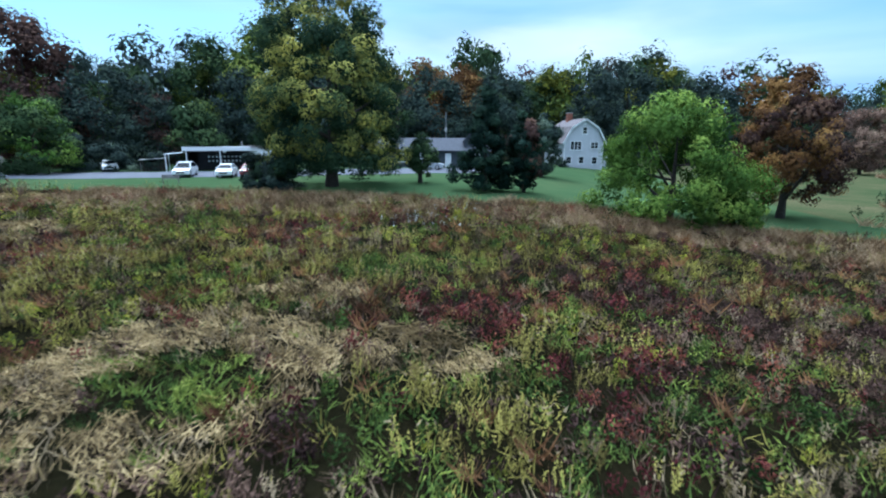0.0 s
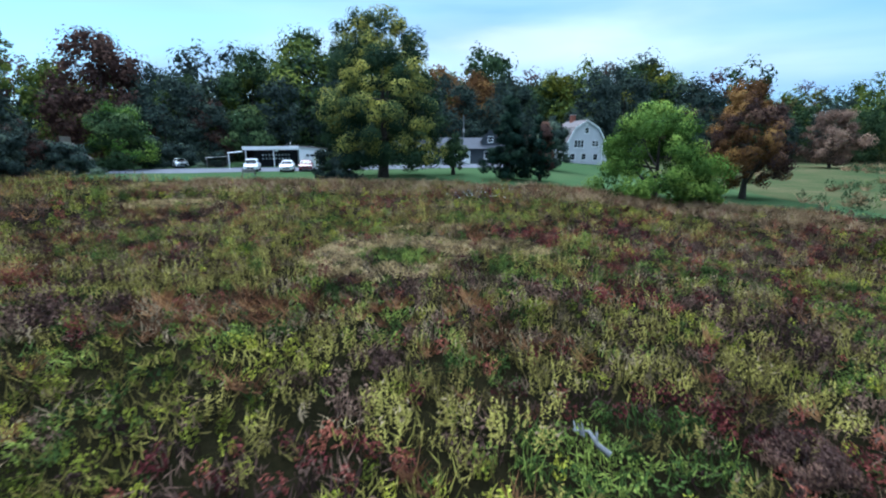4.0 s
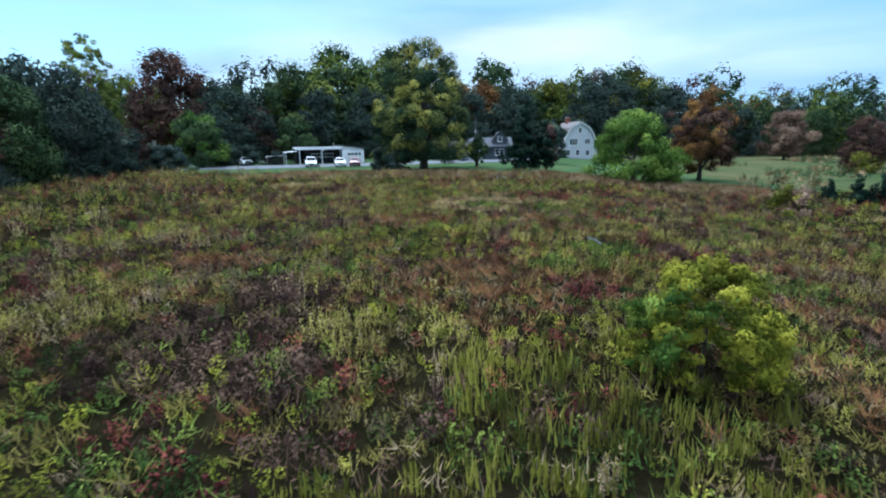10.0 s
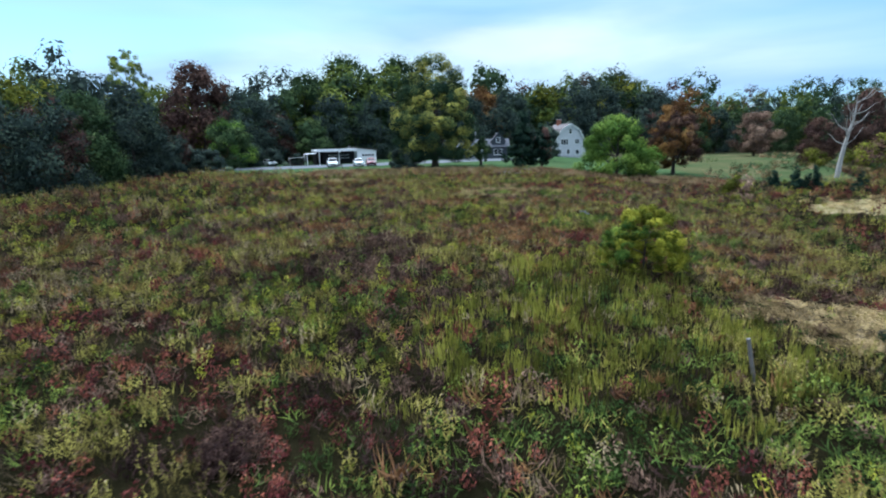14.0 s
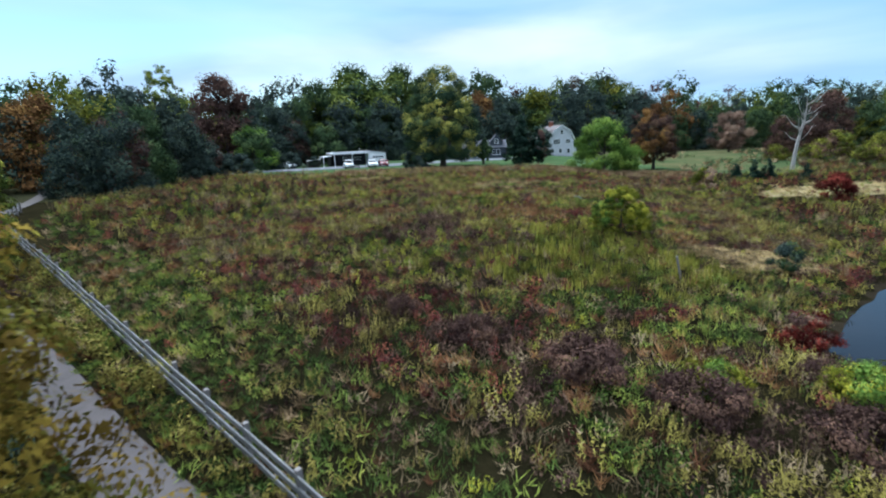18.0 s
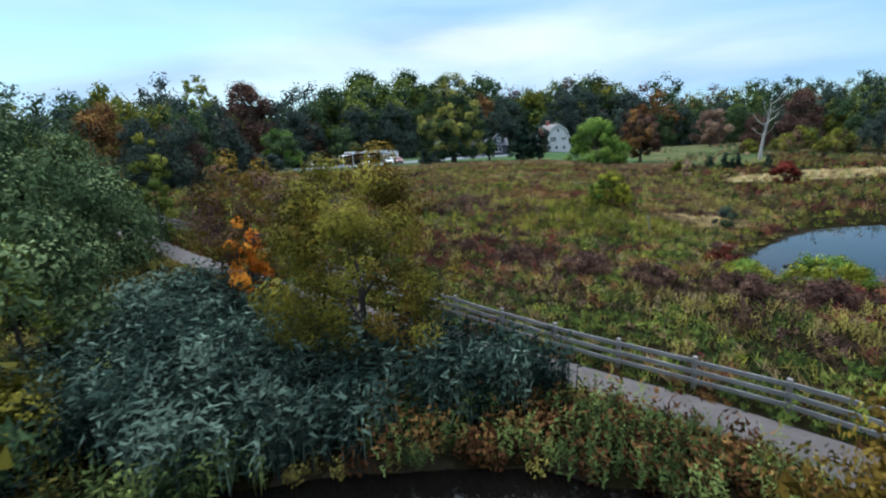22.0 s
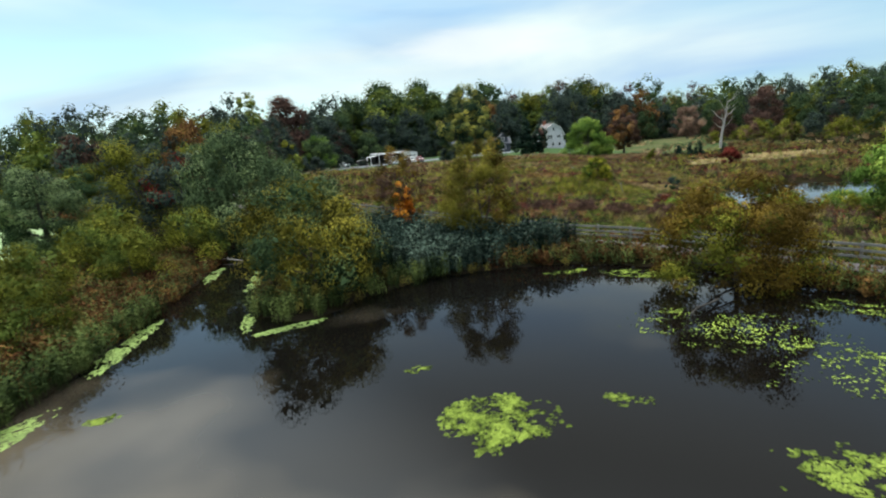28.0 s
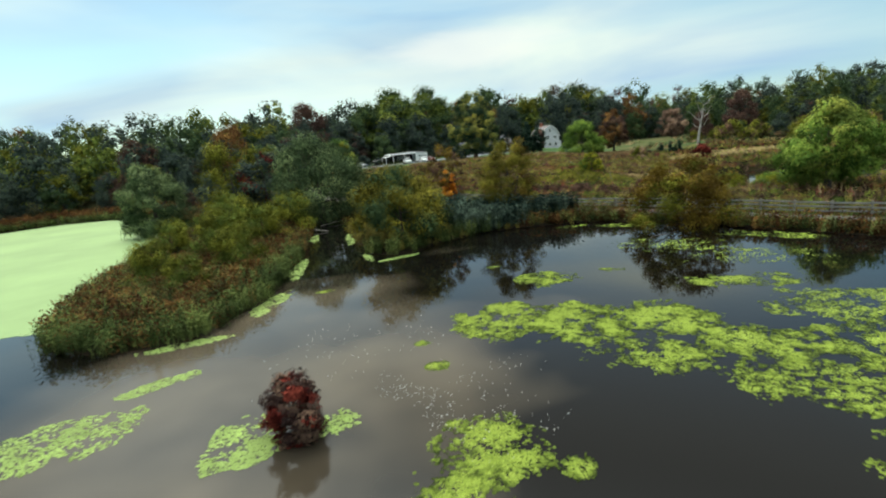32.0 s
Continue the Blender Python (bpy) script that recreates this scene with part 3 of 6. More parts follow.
def crown(rs, H, W, n_leaf, leaf, kind="round", base=0.22, n_clump=60, clump=0.17, vary=0.85, core=9, ragged=1.0):
    """Leaf clumps over a crown of height H and width W that starts at base * H."""
    h0, n_leaf, leaf = base * H, int(n_leaf * 1.8), leaf * 0.86
    c = []
    while len(c) < n_clump:
        f = rs.rand()
        if kind == "round":
            r = math.sin(math.pi * (0.10 + 0.86 * f) ** 0.9) ** 0.65
        elif kind == "oval":
            r = math.sin(math.pi * (0.16 + 0.80 * f)) ** 0.8 * 0.95
        elif kind == "broad":
            r = 0.98 * math.sin(math.pi * (0.30 + 0.66 * f ** 1.15)) ** 0.7
        elif kind == "cone":
            r = (1 - f) ** 0.85 + 0.05
        elif kind == "dome":
            r = math.sqrt(max(0.02, 1 - f ** 3.2))
        else:
            r = 0.35 + 0.65 * math.sin(math.pi * f * 0.9)
        if rs.rand() > r + 0.12:
            continue
        a = rs.rand() * 2 * math.pi
        lobe = 0.88 - 0.06 * ragged + ragged * (0.26 * math.sin(2.3 * a + 5 * f + rs.rand()) * rs.rand() + 0.12 * rs.normal())
        q = (0.50 + 0.50 * rs.rand() ** 0.5) * r * lobe
        c.append((W / 2 * q * math.cos(a), W / 2 * q * math.sin(a), h0 + (H - h0) * min(1, f * (0.94 + 0.10 * rs.rand()))))
    c = np.array(c)
    rc = W * clump * (0.6 + 0.7 * rs.rand(len(c)))
    which = rs.choice(len(c), n_leaf, p=rc ** 2 / (rc ** 2).sum())
    d = unit(rs, n_leaf)
    d[:, 2] = d[:, 2] * 0.8 + 0.12
    pos = c[which] + d * (rc[which] * (0.58 + 0.42 * rs.rand(n_leaf) ** 0.7))[:, None]
    pos[:, 2] = np.maximum(pos[:, 2], 0.25)
    out = pos - np.array([0, 0, h0 + 0.35 * (H - h0)])
    out /= np.linalg.norm(out, axis=1)[:, None] + 1e-6
    n = 0.8 * d + 0.5 * out + 0.20 * rs.normal(size=(n_leaf, 3))
    n /= np.linalg.norm(n, axis=1)[:, None]
    al = rs.normal(size=(n_leaf, 3))
    al[:, 2] -= 0.6
    s = leaf * (0.6 + 0.8 * rs.rand(n_leaf))
    tone = np.clip(0.5 + (rs.rand(len(c)) - 0.47) * vary, 0, 1)
    tone = np.clip(tone[which] + 0.06 * rs.normal(size=n_leaf), 0, 1)
    if core:
        # broad inner sprays that close each clump
        wi = np.repeat(np.arange(len(c)), core * 2)
        di = unit(rs, len(wi)) * (0.15 + 0.40 * rs.rand(len(wi)))[:, None]
        pos = np.concatenate([pos, c[wi] + di * rc[wi][:, None]])
        n = np.concatenate([n, unit(rs, len(wi))])
        al = np.concatenate([al, unit(rs, len(wi))])
        s = np.concatenate([s, rc[wi] * 0.26])
        tone = np.concatenate([tone, 0.2 + 0.4 * rs.rand(len(wi))])
        pos[:, 2] = np.maximum(pos[:, 2], 0.25)
    return blades(pos, n, al, s, s * 0.52), c, np.repeat(tone, 3)


def trunk_parts(rs, H, base, r, centres, limbs):
    lean = rs.normal(size=2) * 0.02 * H
    top = 0.72 * H
    pts = [(lean[0] * f + 0.03 * H * math.sin(5 * f) * 0.2, lean[1] * f, top * f) for f in np.linspace(0, 1, 7)]
    radii = [r * 1.35] + [r * (1 - 0.85 * f) for f in np.linspace(0.1, 1, 6)]
    pts[0] = (0, 0, -0.4)
    tr = tube(pts, radii, 8)
    lb = []
    for k in range(limbs):
        f = 0.25 + 0.55 * k / max(1, limbs)
        i = min(5, int(f * 6))
        s = Vector(pts[i])
        e = Vector(centres[rs.randint(len(centres))])
        if e.z < s.z + 0.05 * H:
            e.z = s.z + 0.12 * H
        m = s.lerp(e, 0.5) + Vector((0, 0, -0.03 * H))
        lb.append(tube([s, m, s.lerp(e, 0.9)], [radii[i] * 0.55, radii[i] * 0.35, radii[i] * 0.12], 6))
    return tr, lb


def make_tree(name, label, category, mats, H, W, n_leaf, leaf, kind="round", base=0.22, n_clump=60, clump=0.17, r=None, limbs=4, seed=1, group="", accent=0.0, vary=0.85, core=9, ragged=1.0):
    rs = np.random.RandomState(seed)
    top = thing(name, label, category, group=group)
    (v, f), c, tone = crown(rs, H, W, n_leaf, leaf, kind, base, n_clump, clump, vary, core, ragged)
    tr, lb = trunk_parts(rs, H, base, r or 0.022 * H + 0.03, c, limbs)
    part("trunk", np_mesh("trunk", *tr, [M_BARK], smooth=True), None, top)
    for q in lb:
        part("limb", np_mesh("limb", *q, [M_BARK], smooth=True), None, top)
    idx = None
    if len(mats) > 1:
        cen = v.reshape(-1, 3, 3).mean(1)
        nz = vnoise(cen[:, 0] + 9 * seed, cen[:, 2] * 1.3 + cen[:, 1], 3.2 / W, 2) + 0.04 * rs.normal(size=len(cen))
        idx = (nz > np.quantile(nz, 1 - accent)).astype(int)
    part("crown", np_mesh("crown", v, f, mats, idx, tone), None, top)
    return top


def at(x, y, turn=0.0, s=1.0, sz=None, dz=0.0):
    return pose(x, y, ground_z(x, y) + dz, 0, 0, turn) @ Matrix.Diagonal((s, s, sz or s, 1))


def put(ob, x, y, turn=0.0, s=1.0, sz=None, dz=0.0):
    ob.matrix_basis = at(x, y, turn, s, sz, dz)
    return ob


def willow(name, label, H, W, n_strand, seed, mats):
    """A weeping tree: domed top with long hanging strands."""
    rs = np.random.RandomState(seed)
    top = thing(name, label, "tree")
    (v0, f0), c, tone = crown(rs, H * 0.97, W * 0.92, 15000, 0.12, "broad", 0.08, 110, 0.105, 1.0, 7, 0.6)
    which = rs.randint(len(c), size=n_strand)
    a, q = rs.rand(n_strand) * 2 * math.pi, 0.10 * W * (0.5 + 0.5 * rs.rand(n_strand))
    x, y, zt = c[which, 0] + q * np.cos(a), c[which, 1] + q * np.sin(a), c[which, 2] + 0.04 * H * rs.rand(n_strand)
    ln = np.minimum(np.maximum(zt - 0.4, 0.3), H * (0.08 + 0.12 * rs.rand(n_strand)))
    k = 6
    fr = np.linspace(0, 1, k)[None, :]
    out = 0.25 * np.sqrt(fr)
    px = (x[:, None] + out * np.cos(a)[:, None]).ravel() + 0.06 * rs.normal(size=n_strand * k)
    py = (y[:, None] + out * np.sin(a)[:, None]).ravel() + 0.06 * rs.normal(size=n_strand * k)
    pz = (zt[:, None] - ln[:, None] * fr).ravel()
    pos = np.stack([px, py, pz], -1)
    n = np.stack([np.repeat(np.cos(a), k), np.repeat(np.sin(a), k), 0.3 + 0 * px], -1) + 0.5 * rs.normal(size=(len(px), 3))
    n /= np.linalg.norm(n, axis=1)[:, None]
    al = np.stack([0 * px, 0 * px, -1 + 0 * px], -1) + 0.25 * rs.normal(size=(len(px), 3))
    v1, f1 = blades(pos, n, al, np.repeat(ln / k * 0.75, k), 0.07 + 0.05 * rs.rand(len(px)))
    v, f = merged([(v0, f0), (v1, f1)])
    hang = np.repeat(np.clip(0.12 + 0.45 * rs.rand(len(c))[which], 0, 1), 3 * k)
    tr, lb = trunk_parts(rs, H, 0.3, 0.4, c, 5)
    part("trunk", np_mesh("trunk", *tr, [M_BARK], smooth=True), None, top)
    for t in lb:
        part("limb", np_mesh("limb", *t, [M_BARK], smooth=True), None, top)
    part("crown", np_mesh("crown", v, f, mats, None, np.concatenate([tone, hang])), None, top)
    return top


# the trees round the lawn
put(make_tree("maple_tree", "huge spreading maple turning from dark green to gold on the lawn", "tree", [M_DARK, M_MAPLE], 18.6, 17.4, 36000, 0.16, "broad", 0.05, 330, 0.064, 0.55, 11, 11, accent=1.0, vary=1.3, core=5, ragged=0.8), -13.9, 47.5)
put(make_tree("round_tree", "round grey-green tree behind the carport", "tree", [M_MID], 9.4, 8.0, 2600, 0.28, "round", 0.12, 50, 0.16, seed=12), -42, 76)
put(make_tree("shade_tree", "bright green spreading tree at the meadow edge", "tree", [M_BRIGHT], 8.7, 12.4, 15000, 0.14, "dome", 0.06, 170, 0.080, 0.28, 8, 13, vary=1.0, core=4, ragged=0.9), 14.4, 36.5)
put(make_tree("autumn_tree", "rust-orange autumn tree on the lawn", "tree", [M_ORANGE, M_RUSSET], 11.2, 8.9, 12000, 0.15, "round", 0.10, 160, 0.085, 0.3, 6, 14, accent=0.5, core=5, ragged=0.5), 25, 40)
put(make_tree("autumn_tree", "small dusty-pink round tree in the far field", "tree", [M_PINK], 11.0, 10.5, 5500, 0.20, "round", 0.08, 80, 0.12, seed=15), 68, 86)
put(make_tree("conifer", "dark blue-green spruce on the lawn", "tree", [M_PINE], 8.9, 6.0, 8000, 0.15, "cone", 0.02, 130, 0.10, 0.2, 0, 16), 0.9, 44)
put(make_tree("conifer", "dark green cedar beside the spruce", "tree", [M_PINE, M_RUSSET], 7.2, 4.2, 2600, 0.20, "oval", 0.08, 60, 0.15, 0.16, 3, 17, accent=0.3), 4.6, 45)
put(make_tree("yard_tree", "dark green tree beside the house", "tree", [M_DARK], 7.6, 4.8, 2600, 0.22, "round", 0.08, 50, 0.16, seed=18), 9.2, 62)
put(make_tree("yard_shrub", "dark green shrub in front of the house", "shrub", [M_DARK], 4.6, 4.2, 1500, 0.20, "round", 0.05, 34, 0.17, 0.08, 0, 19), 23.5, 74)
put(make_tree("yard_shrub", "clipped round green shrub on a short trunk", "shrub", [M_MID], 4.6, 3.6, 1700, 0.18, "round", 0.16, 40, 0.17, 0.25, 0, 20), -5.4, 51)
LOW = make_tree("yard_shrub", "low dark green shrub below the maple", "shrub", [M_DARK], 3.2, 3.8, 1300, 0.20, "dome", 0.02, 30, 0.17, 0.06, 0, 21, group="shrubs on the lawn")
put(LOW, -19.8, 45)
for x, y, s, a in ((-58.5, 53, 1.3, 0), (-62.5, 54, 1.5, 50), (-54.0, 50.5, 1.2, 20), (-60, 47, 1.5, 140), (-17.6, 43.8, 0.9, 60), (-48, 66, 1.1, 10), (-53, 66, 1.5, 80), (-44, 68, 0.8, 200), (16.5, 84, 0.5, 30), (25, 83, 0.5, 90)):
    copy_thing(LOW, at(x, y, a, s))
put(make_tree("arching_tree", "mid-green arching tree beside the drive", "tree", [M_MID, M_BRIGHT], 9.4, 11.0, 6500, 0.20, "dome", 0.04, 90, 0.12, 0.25, 4, 33, accent=0.3, ragged=0.7), -55.5, 62)
EDGE = make_tree("field_shrub", "bright green shrub under the spreading tree", "shrub", [M_BRIGHT], 3.2, 4.6, 1700, 0.18, "dome", 0.02, 36, 0.15, 0.06, 0, 22, group="shrubs at the meadow edge")
put(EDGE, 18.2, 34.5, 0, 0.85)
for x, y, s, a in ((15.5, 33.8, 0.55, 40), (12, 34, 0.5, 100)):
    copy_thing(EDGE, at(x, y, a, s))
put(make_tree("golden_bush", "domed yellow-green bush alone in the meadow", "shrub", [M_HEDGE, M_BRIGHT], 3.0, 4.5, 17000, 0.052, "dome", 0.02, 300, 0.052, 0.06, 5, 23, accent=0.14, vary=1.1, core=4, ragged=0.5), -3.65, -16.4, dz=0.25)
put(make_tree("pond_side_bush", "rusty red bush at the edge of the small pond", "shrub", [M_RED, M_RUSSET], 1.4, 2.5, 2600, 0.052, "dome", 0.02, 40, 0.13, 0.05, 0, 27, accent=0.4), -2.8, -32.6)
put(make_tree("pond_side_bush", "teal green bush by the straw-coloured bank", "shrub", [M_DARK, M_MID], 1.6, 1.9, 1100, 0.08, "round", 0.02, 28, 0.17, 0.05, 0, 28, accent=0.4), 3.2, -23.6)
MOUND = make_tree("vine_mound", "bright green vine-covered mound on the pond bank", "shrub", [M_HEDGE, M_BRIGHT], 1.3, 4.2, 4200, 0.060, "dome", 0.02, 70, 0.10, 0.04, 0, 29, group="vine mounds by the small pond", accent=0.5)
put(MOUND, -0.6, -38.4)
for x, y, s, a in ((3.6, -41.2, 1.1, 60), (-4.2, -37.0, 0.7, 130), (7.6, -43.4, 1.0, 220), (-8.5, -36.2, 0.6, 300)):
    copy_thing(MOUND, at(x, y, a, s))
THICKET = make_tree("bramble_thicket", "dark purple-brown bramble thicket in the meadow", "shrub", [M_RUSSET, M_PURPLE], 1.25, 3.4, 3400, 0.052, "dome", 0.02, 60, 0.12, 0.04, 0, 30, group="bramble thickets", accent=0.3)
put(THICKET, -12.4, -35.2)
for x, y, s, a in ((-9.6, -37.4, 0.9, 60), (-15.6, -32.4, 0.75, 130), (1.5, -3.2, 0.55, 20), (4.5, -3.8, 0.6, 80), (-18.6, -29.4, 0.55, 200), (-6.4, -39.8, 0.95, 20), (-3.0, -41.4, 0.85, 150), (0.8, -42.6, 0.8, 250), (-4.6, -36.0, 0.6, 90)):
    copy_thing(THICKET, at(x, y, a, s))
put(make_tree("red_bush", "dark red bush in the straw-coloured field", "shrub", [M_RED], 2.9, 3.8, 1400, 0.15, "dome", 0.02, 34, 0.16, 0.05, 0, 24), 27.0, 1.0)
put(make_tree("grey_bush", "grey-brown twiggy bush in the field", "shrub", [M_PINK, M_OLIVE], 2.6, 4.0, 1200, 0.14, "dome", 0.02, 30, 0.16, 0.05, 0, 25, accent=0.5), 20.3, 14.3)
SCRUB = make_tree("field_scrub", "olive brown scrub bush at the pasture edge", "shrub", [M_OLIVE, M_RUSSET], 3.4, 6.0, 1500, 0.17, "dome", 0.02, 34, 0.16, 0.06, 2, 34, group="scrub along the pasture", accent=0.35, ragged=0.7)
put(SCRUB, 57, 41)
for x, y, s, a in ((62, 35, 0.9, 40), (67, 39, 1.2, 100), (70, 28, 0.9, 160), (75, 31, 1.2, 220), (78, 20, 1.0, 280), (84, 21, 1.3, 20), (86, 8, 1.1, 80), (92, 9, 1.3, 140), (54, 48, 0.8, 200), (64, 45, 1.3, 300)):
    copy_thing(SCRUB, at(x, y, a, s))
SMALL = make_tree("small_evergreen", "small dark green evergreen in the far field", "tree", [M_PINE], 2.9, 2.3, 1100, 0.12, "cone", 0.0, 40, 0.17, 0.05, 0, 26, group="small evergreens in the field")
put(SMALL, 30.8, 20.2)
for x, y, s, a in ((28.8, 21.4, 0.8, 40), (32.3, 19.4, 1.05, 90), (29.7, 22.4, 0.7, 150), (36.4, 17.2, 0.85, 200)):
    copy_thing(SMALL, at(x, y, a, s))


def dead_tree():
    rs = np.random.RandomState(31)
    top = thing("dead_tree", "bare bleached dead tree standing in the field", "tree")
    pts = [(0, 0, -0.3), (0.15, 0, 2.2), (0.5, 0.1, 4.4), (0.85, 0.1, 6.2), (1.2, 0, 8.2), (1.3, 0, 10.2), (1.2, 0, 11.4)]
    part("trunk", np_mesh("trunk", *tube(pts, [0.36, 0.28, 0.24, 0.20, 0.13, 0.07, 0.02], 8), [M_DEADWOOD], smooth=True), None, top)
    for k in range(15):
        f = 2 + 3.6 * rs.rand()
        i = int(f)
        s = Vector(pts[i]).lerp(Vector(pts[i + 1]), f - i)
        a = (1 if k % 2 else -1) * (0.2 + 0.8 * rs.rand())
        ln = 1.4 + 2.6 * rs.rand()
        e = s + Vector((ln * a, rs.normal() * 0.8, ln * (0.55 + 0.5 * rs.rand())))
        mid = s.lerp(e, 0.5) + Vector((0.25 * a, 0, -0.25))
        tip = e + Vector((0.35 * a * ln, 0, 0.1))
        part("branch", np_mesh("branch", *tube([s, mid, e, tip], [0.09, 0.06, 0.035, 0.012], 6), [M_DEADWOOD], smooth=True), None, top)
    put(top, 43.6, 29.5)


dead_tree()

# the trees round the pond
put(make_tree("pond_tree", "olive-gold feathery tree between path and pond", "tree", [M_GILT, M_BROWN], 8.2, 7.4, 17000, 0.075, "round", 0.12, 130, 0.09, 0.16, 7, 41, accent=0.25, core=0), -24.0, -45.2)
put(make_tree("pond_tree", "thin russet tree with a sparse crown by the path", "tree", [M_BROWN, M_RUSSET], 8.2, 5.6, 4200, 0.10, "oval", 0.18, 70, 0.11, 0.13, 7, 42, accent=0.4, core=0), -30.3, -38.2)
put(make_tree("orange_vine", "fiery orange creeper round the thin tree", "shrub", [M_FIRE], 5.4, 2.4, 1700, 0.11, "oval", 0.04, 40, 0.17, 0.05, 2, 43), -30.0, -39.0)
put(make_tree("pond_bush", "golden-brown bush leaning over the pond bank", "shrub", [M_BROWN, M_OLIVE], 6.2, 9.6, 14000, 0.088, "dome", 0.10, 120, 0.085, 0.14, 9, 44, accent=0.2, core=3), -11.4, -57.2, dz=-0.1)
put(make_tree("pond_bush", "domed yellow-green willow bush on the reedy spit", "shrub", [M_GILT, M_MID], 6.7, 9.6, 17000, 0.085, "dome", 0.05, 75, 0.135, 0.14, 6, 45, accent=0.35, vary=1.2, ragged=0.7), -36.0, -51.6)
put(make_tree("pond_bush", "soft green willow bush behind the spit", "shrub", [M_WILLOW, M_YGREEN], 6.4, 7.6, 5500, 0.11, "dome", 0.05, 80, 0.12, 0.12, 5, 46, accent=0.3), -36.6, -44.5)
put(make_tree("pond_tree", "large bright green tree on the embankment", "tree", [M_BRIGHT, M_YGREEN], 8.2, 9.6, 12000, 0.15, "round", 0.04, 100, 0.12, 0.3, 6, 47, accent=0.4), 9.0, -49.5)
put(willow("willow_tree", "big weeping willow with hanging pale green strands", 11.8, 16.5, 1500, 48, [M_WILLOW]), -47.4, -28.4, dz=0.6)
put(willow("willow_tree", "weeping willow at the far end of the duckweed pond", 10.6, 11.5, 650, 49, [M_WILLOW]), -72, -24)
put(make_tree("pond_tree", "olive-brown rounded tree among the willows", "tree", [M_OLIVE, M_DARK], 11.0, 10.0, 7500, 0.14, "broad", 0.05, 60, 0.15, seed=50, accent=0.4, ragged=0.5), -60.5, -24)
put(make_tree("pond_tree", "dark green tree tangled with red creeper", "tree", [M_DARK, M_RED], 9.5, 8.0, 3600, 0.18, "round", 0.05, 70, 0.14, seed=51, accent=0.24), -55.5, -24.5)
put(make_tree("pond_tree", "olive-gold tree behind the willow", "tree", [M_OLIVE, M_MID], 10.0, 9.0, 4000, 0.18, "round", 0.05, 70, 0.13, seed=52, accent=0.4), -60, -8)
put(make_tree("pond_tree", "slim yellow-green tree beside the big willow", "tree", [M_YGREEN, M_OLIVE], 8.6, 4.2, 2600, 0.13, "oval", 0.06, 50, 0.14, 0.12, 4, 55, accent=0.4, ragged=0.5), -44.0, -20.0)
put(make_tree("pond_islet_bush", "dark red-brown bush standing in the water", "shrub", [M_PURPLE, M_RED], 2.3, 2.1, 4200, 0.075, "broad", 0.02, 60, 0.17, 0.04, 3, 53, accent=0.35, ragged=0.4), -39.5, -82.6, dz=0.7)
SPIT = make_tree("marsh_shrub", "yellow-green shrub on the marshy peninsula", "shrub", [M_OLIVE, M_YGREEN], 3.8, 5.2, 4200, 0.08, "dome", 0.02, 34, 0.17, 0.06, 2, 54, group="shrubs on the peninsula", accent=0.4)
put(SPIT, -50.5, -46, 0, 1.05)
for x, y, s, a in ((-52.5, -53, 1.0, 70), (-49.0, -58.5, 0.8, 130), (-55, -60, 0.75, 200), (-54, -43, 1.1, 260), (-58, -50, 0.85, 10), (-51, -64, 0.6, 100), (-49.5, -38, 1.05, 300), (-58, -36, 1.2, 45)):
    copy_thing(SPIT, at(x, y, a, s * 1.05))

# woods: models that are copied along the forest edge
FOREST = {}
for key, lab, mats, kind, seed, acc in (("dark", "tall dark green forest tree", [M_DARK], "oval", 61, 0), ("mid", "tall mid-green forest tree", [M_MID], "oval", 62, 0), ("gold", "tall yellow-green forest tree", [M_MID, M_YGREEN], "oval", 63, 0.45),
                                        ("rust", "rusty brown autumn forest tree", [M_RUSSET], "oval", 64, 0), ("dusk", "dark green forest tree with russet patches", [M_DARK, M_RUSSET], "round", 65, 0.3), ("orange", "orange autumn forest tree", [M_ORANGE], "round", 66, 0),
                                        ("olive", "olive green forest tree", [M_MID, M_OLIVE], "round", 67, 0.4)):
    FOREST[key] = make_tree("forest_tree", lab, "tree", mats, 19.0, 14.6, 5800, 0.28, "dome" if seed % 3 else "broad", 0.02, 110, 0.150, 0.3, 3, seed, "trees of the woods", acc, 0.6, 10, 0.40)
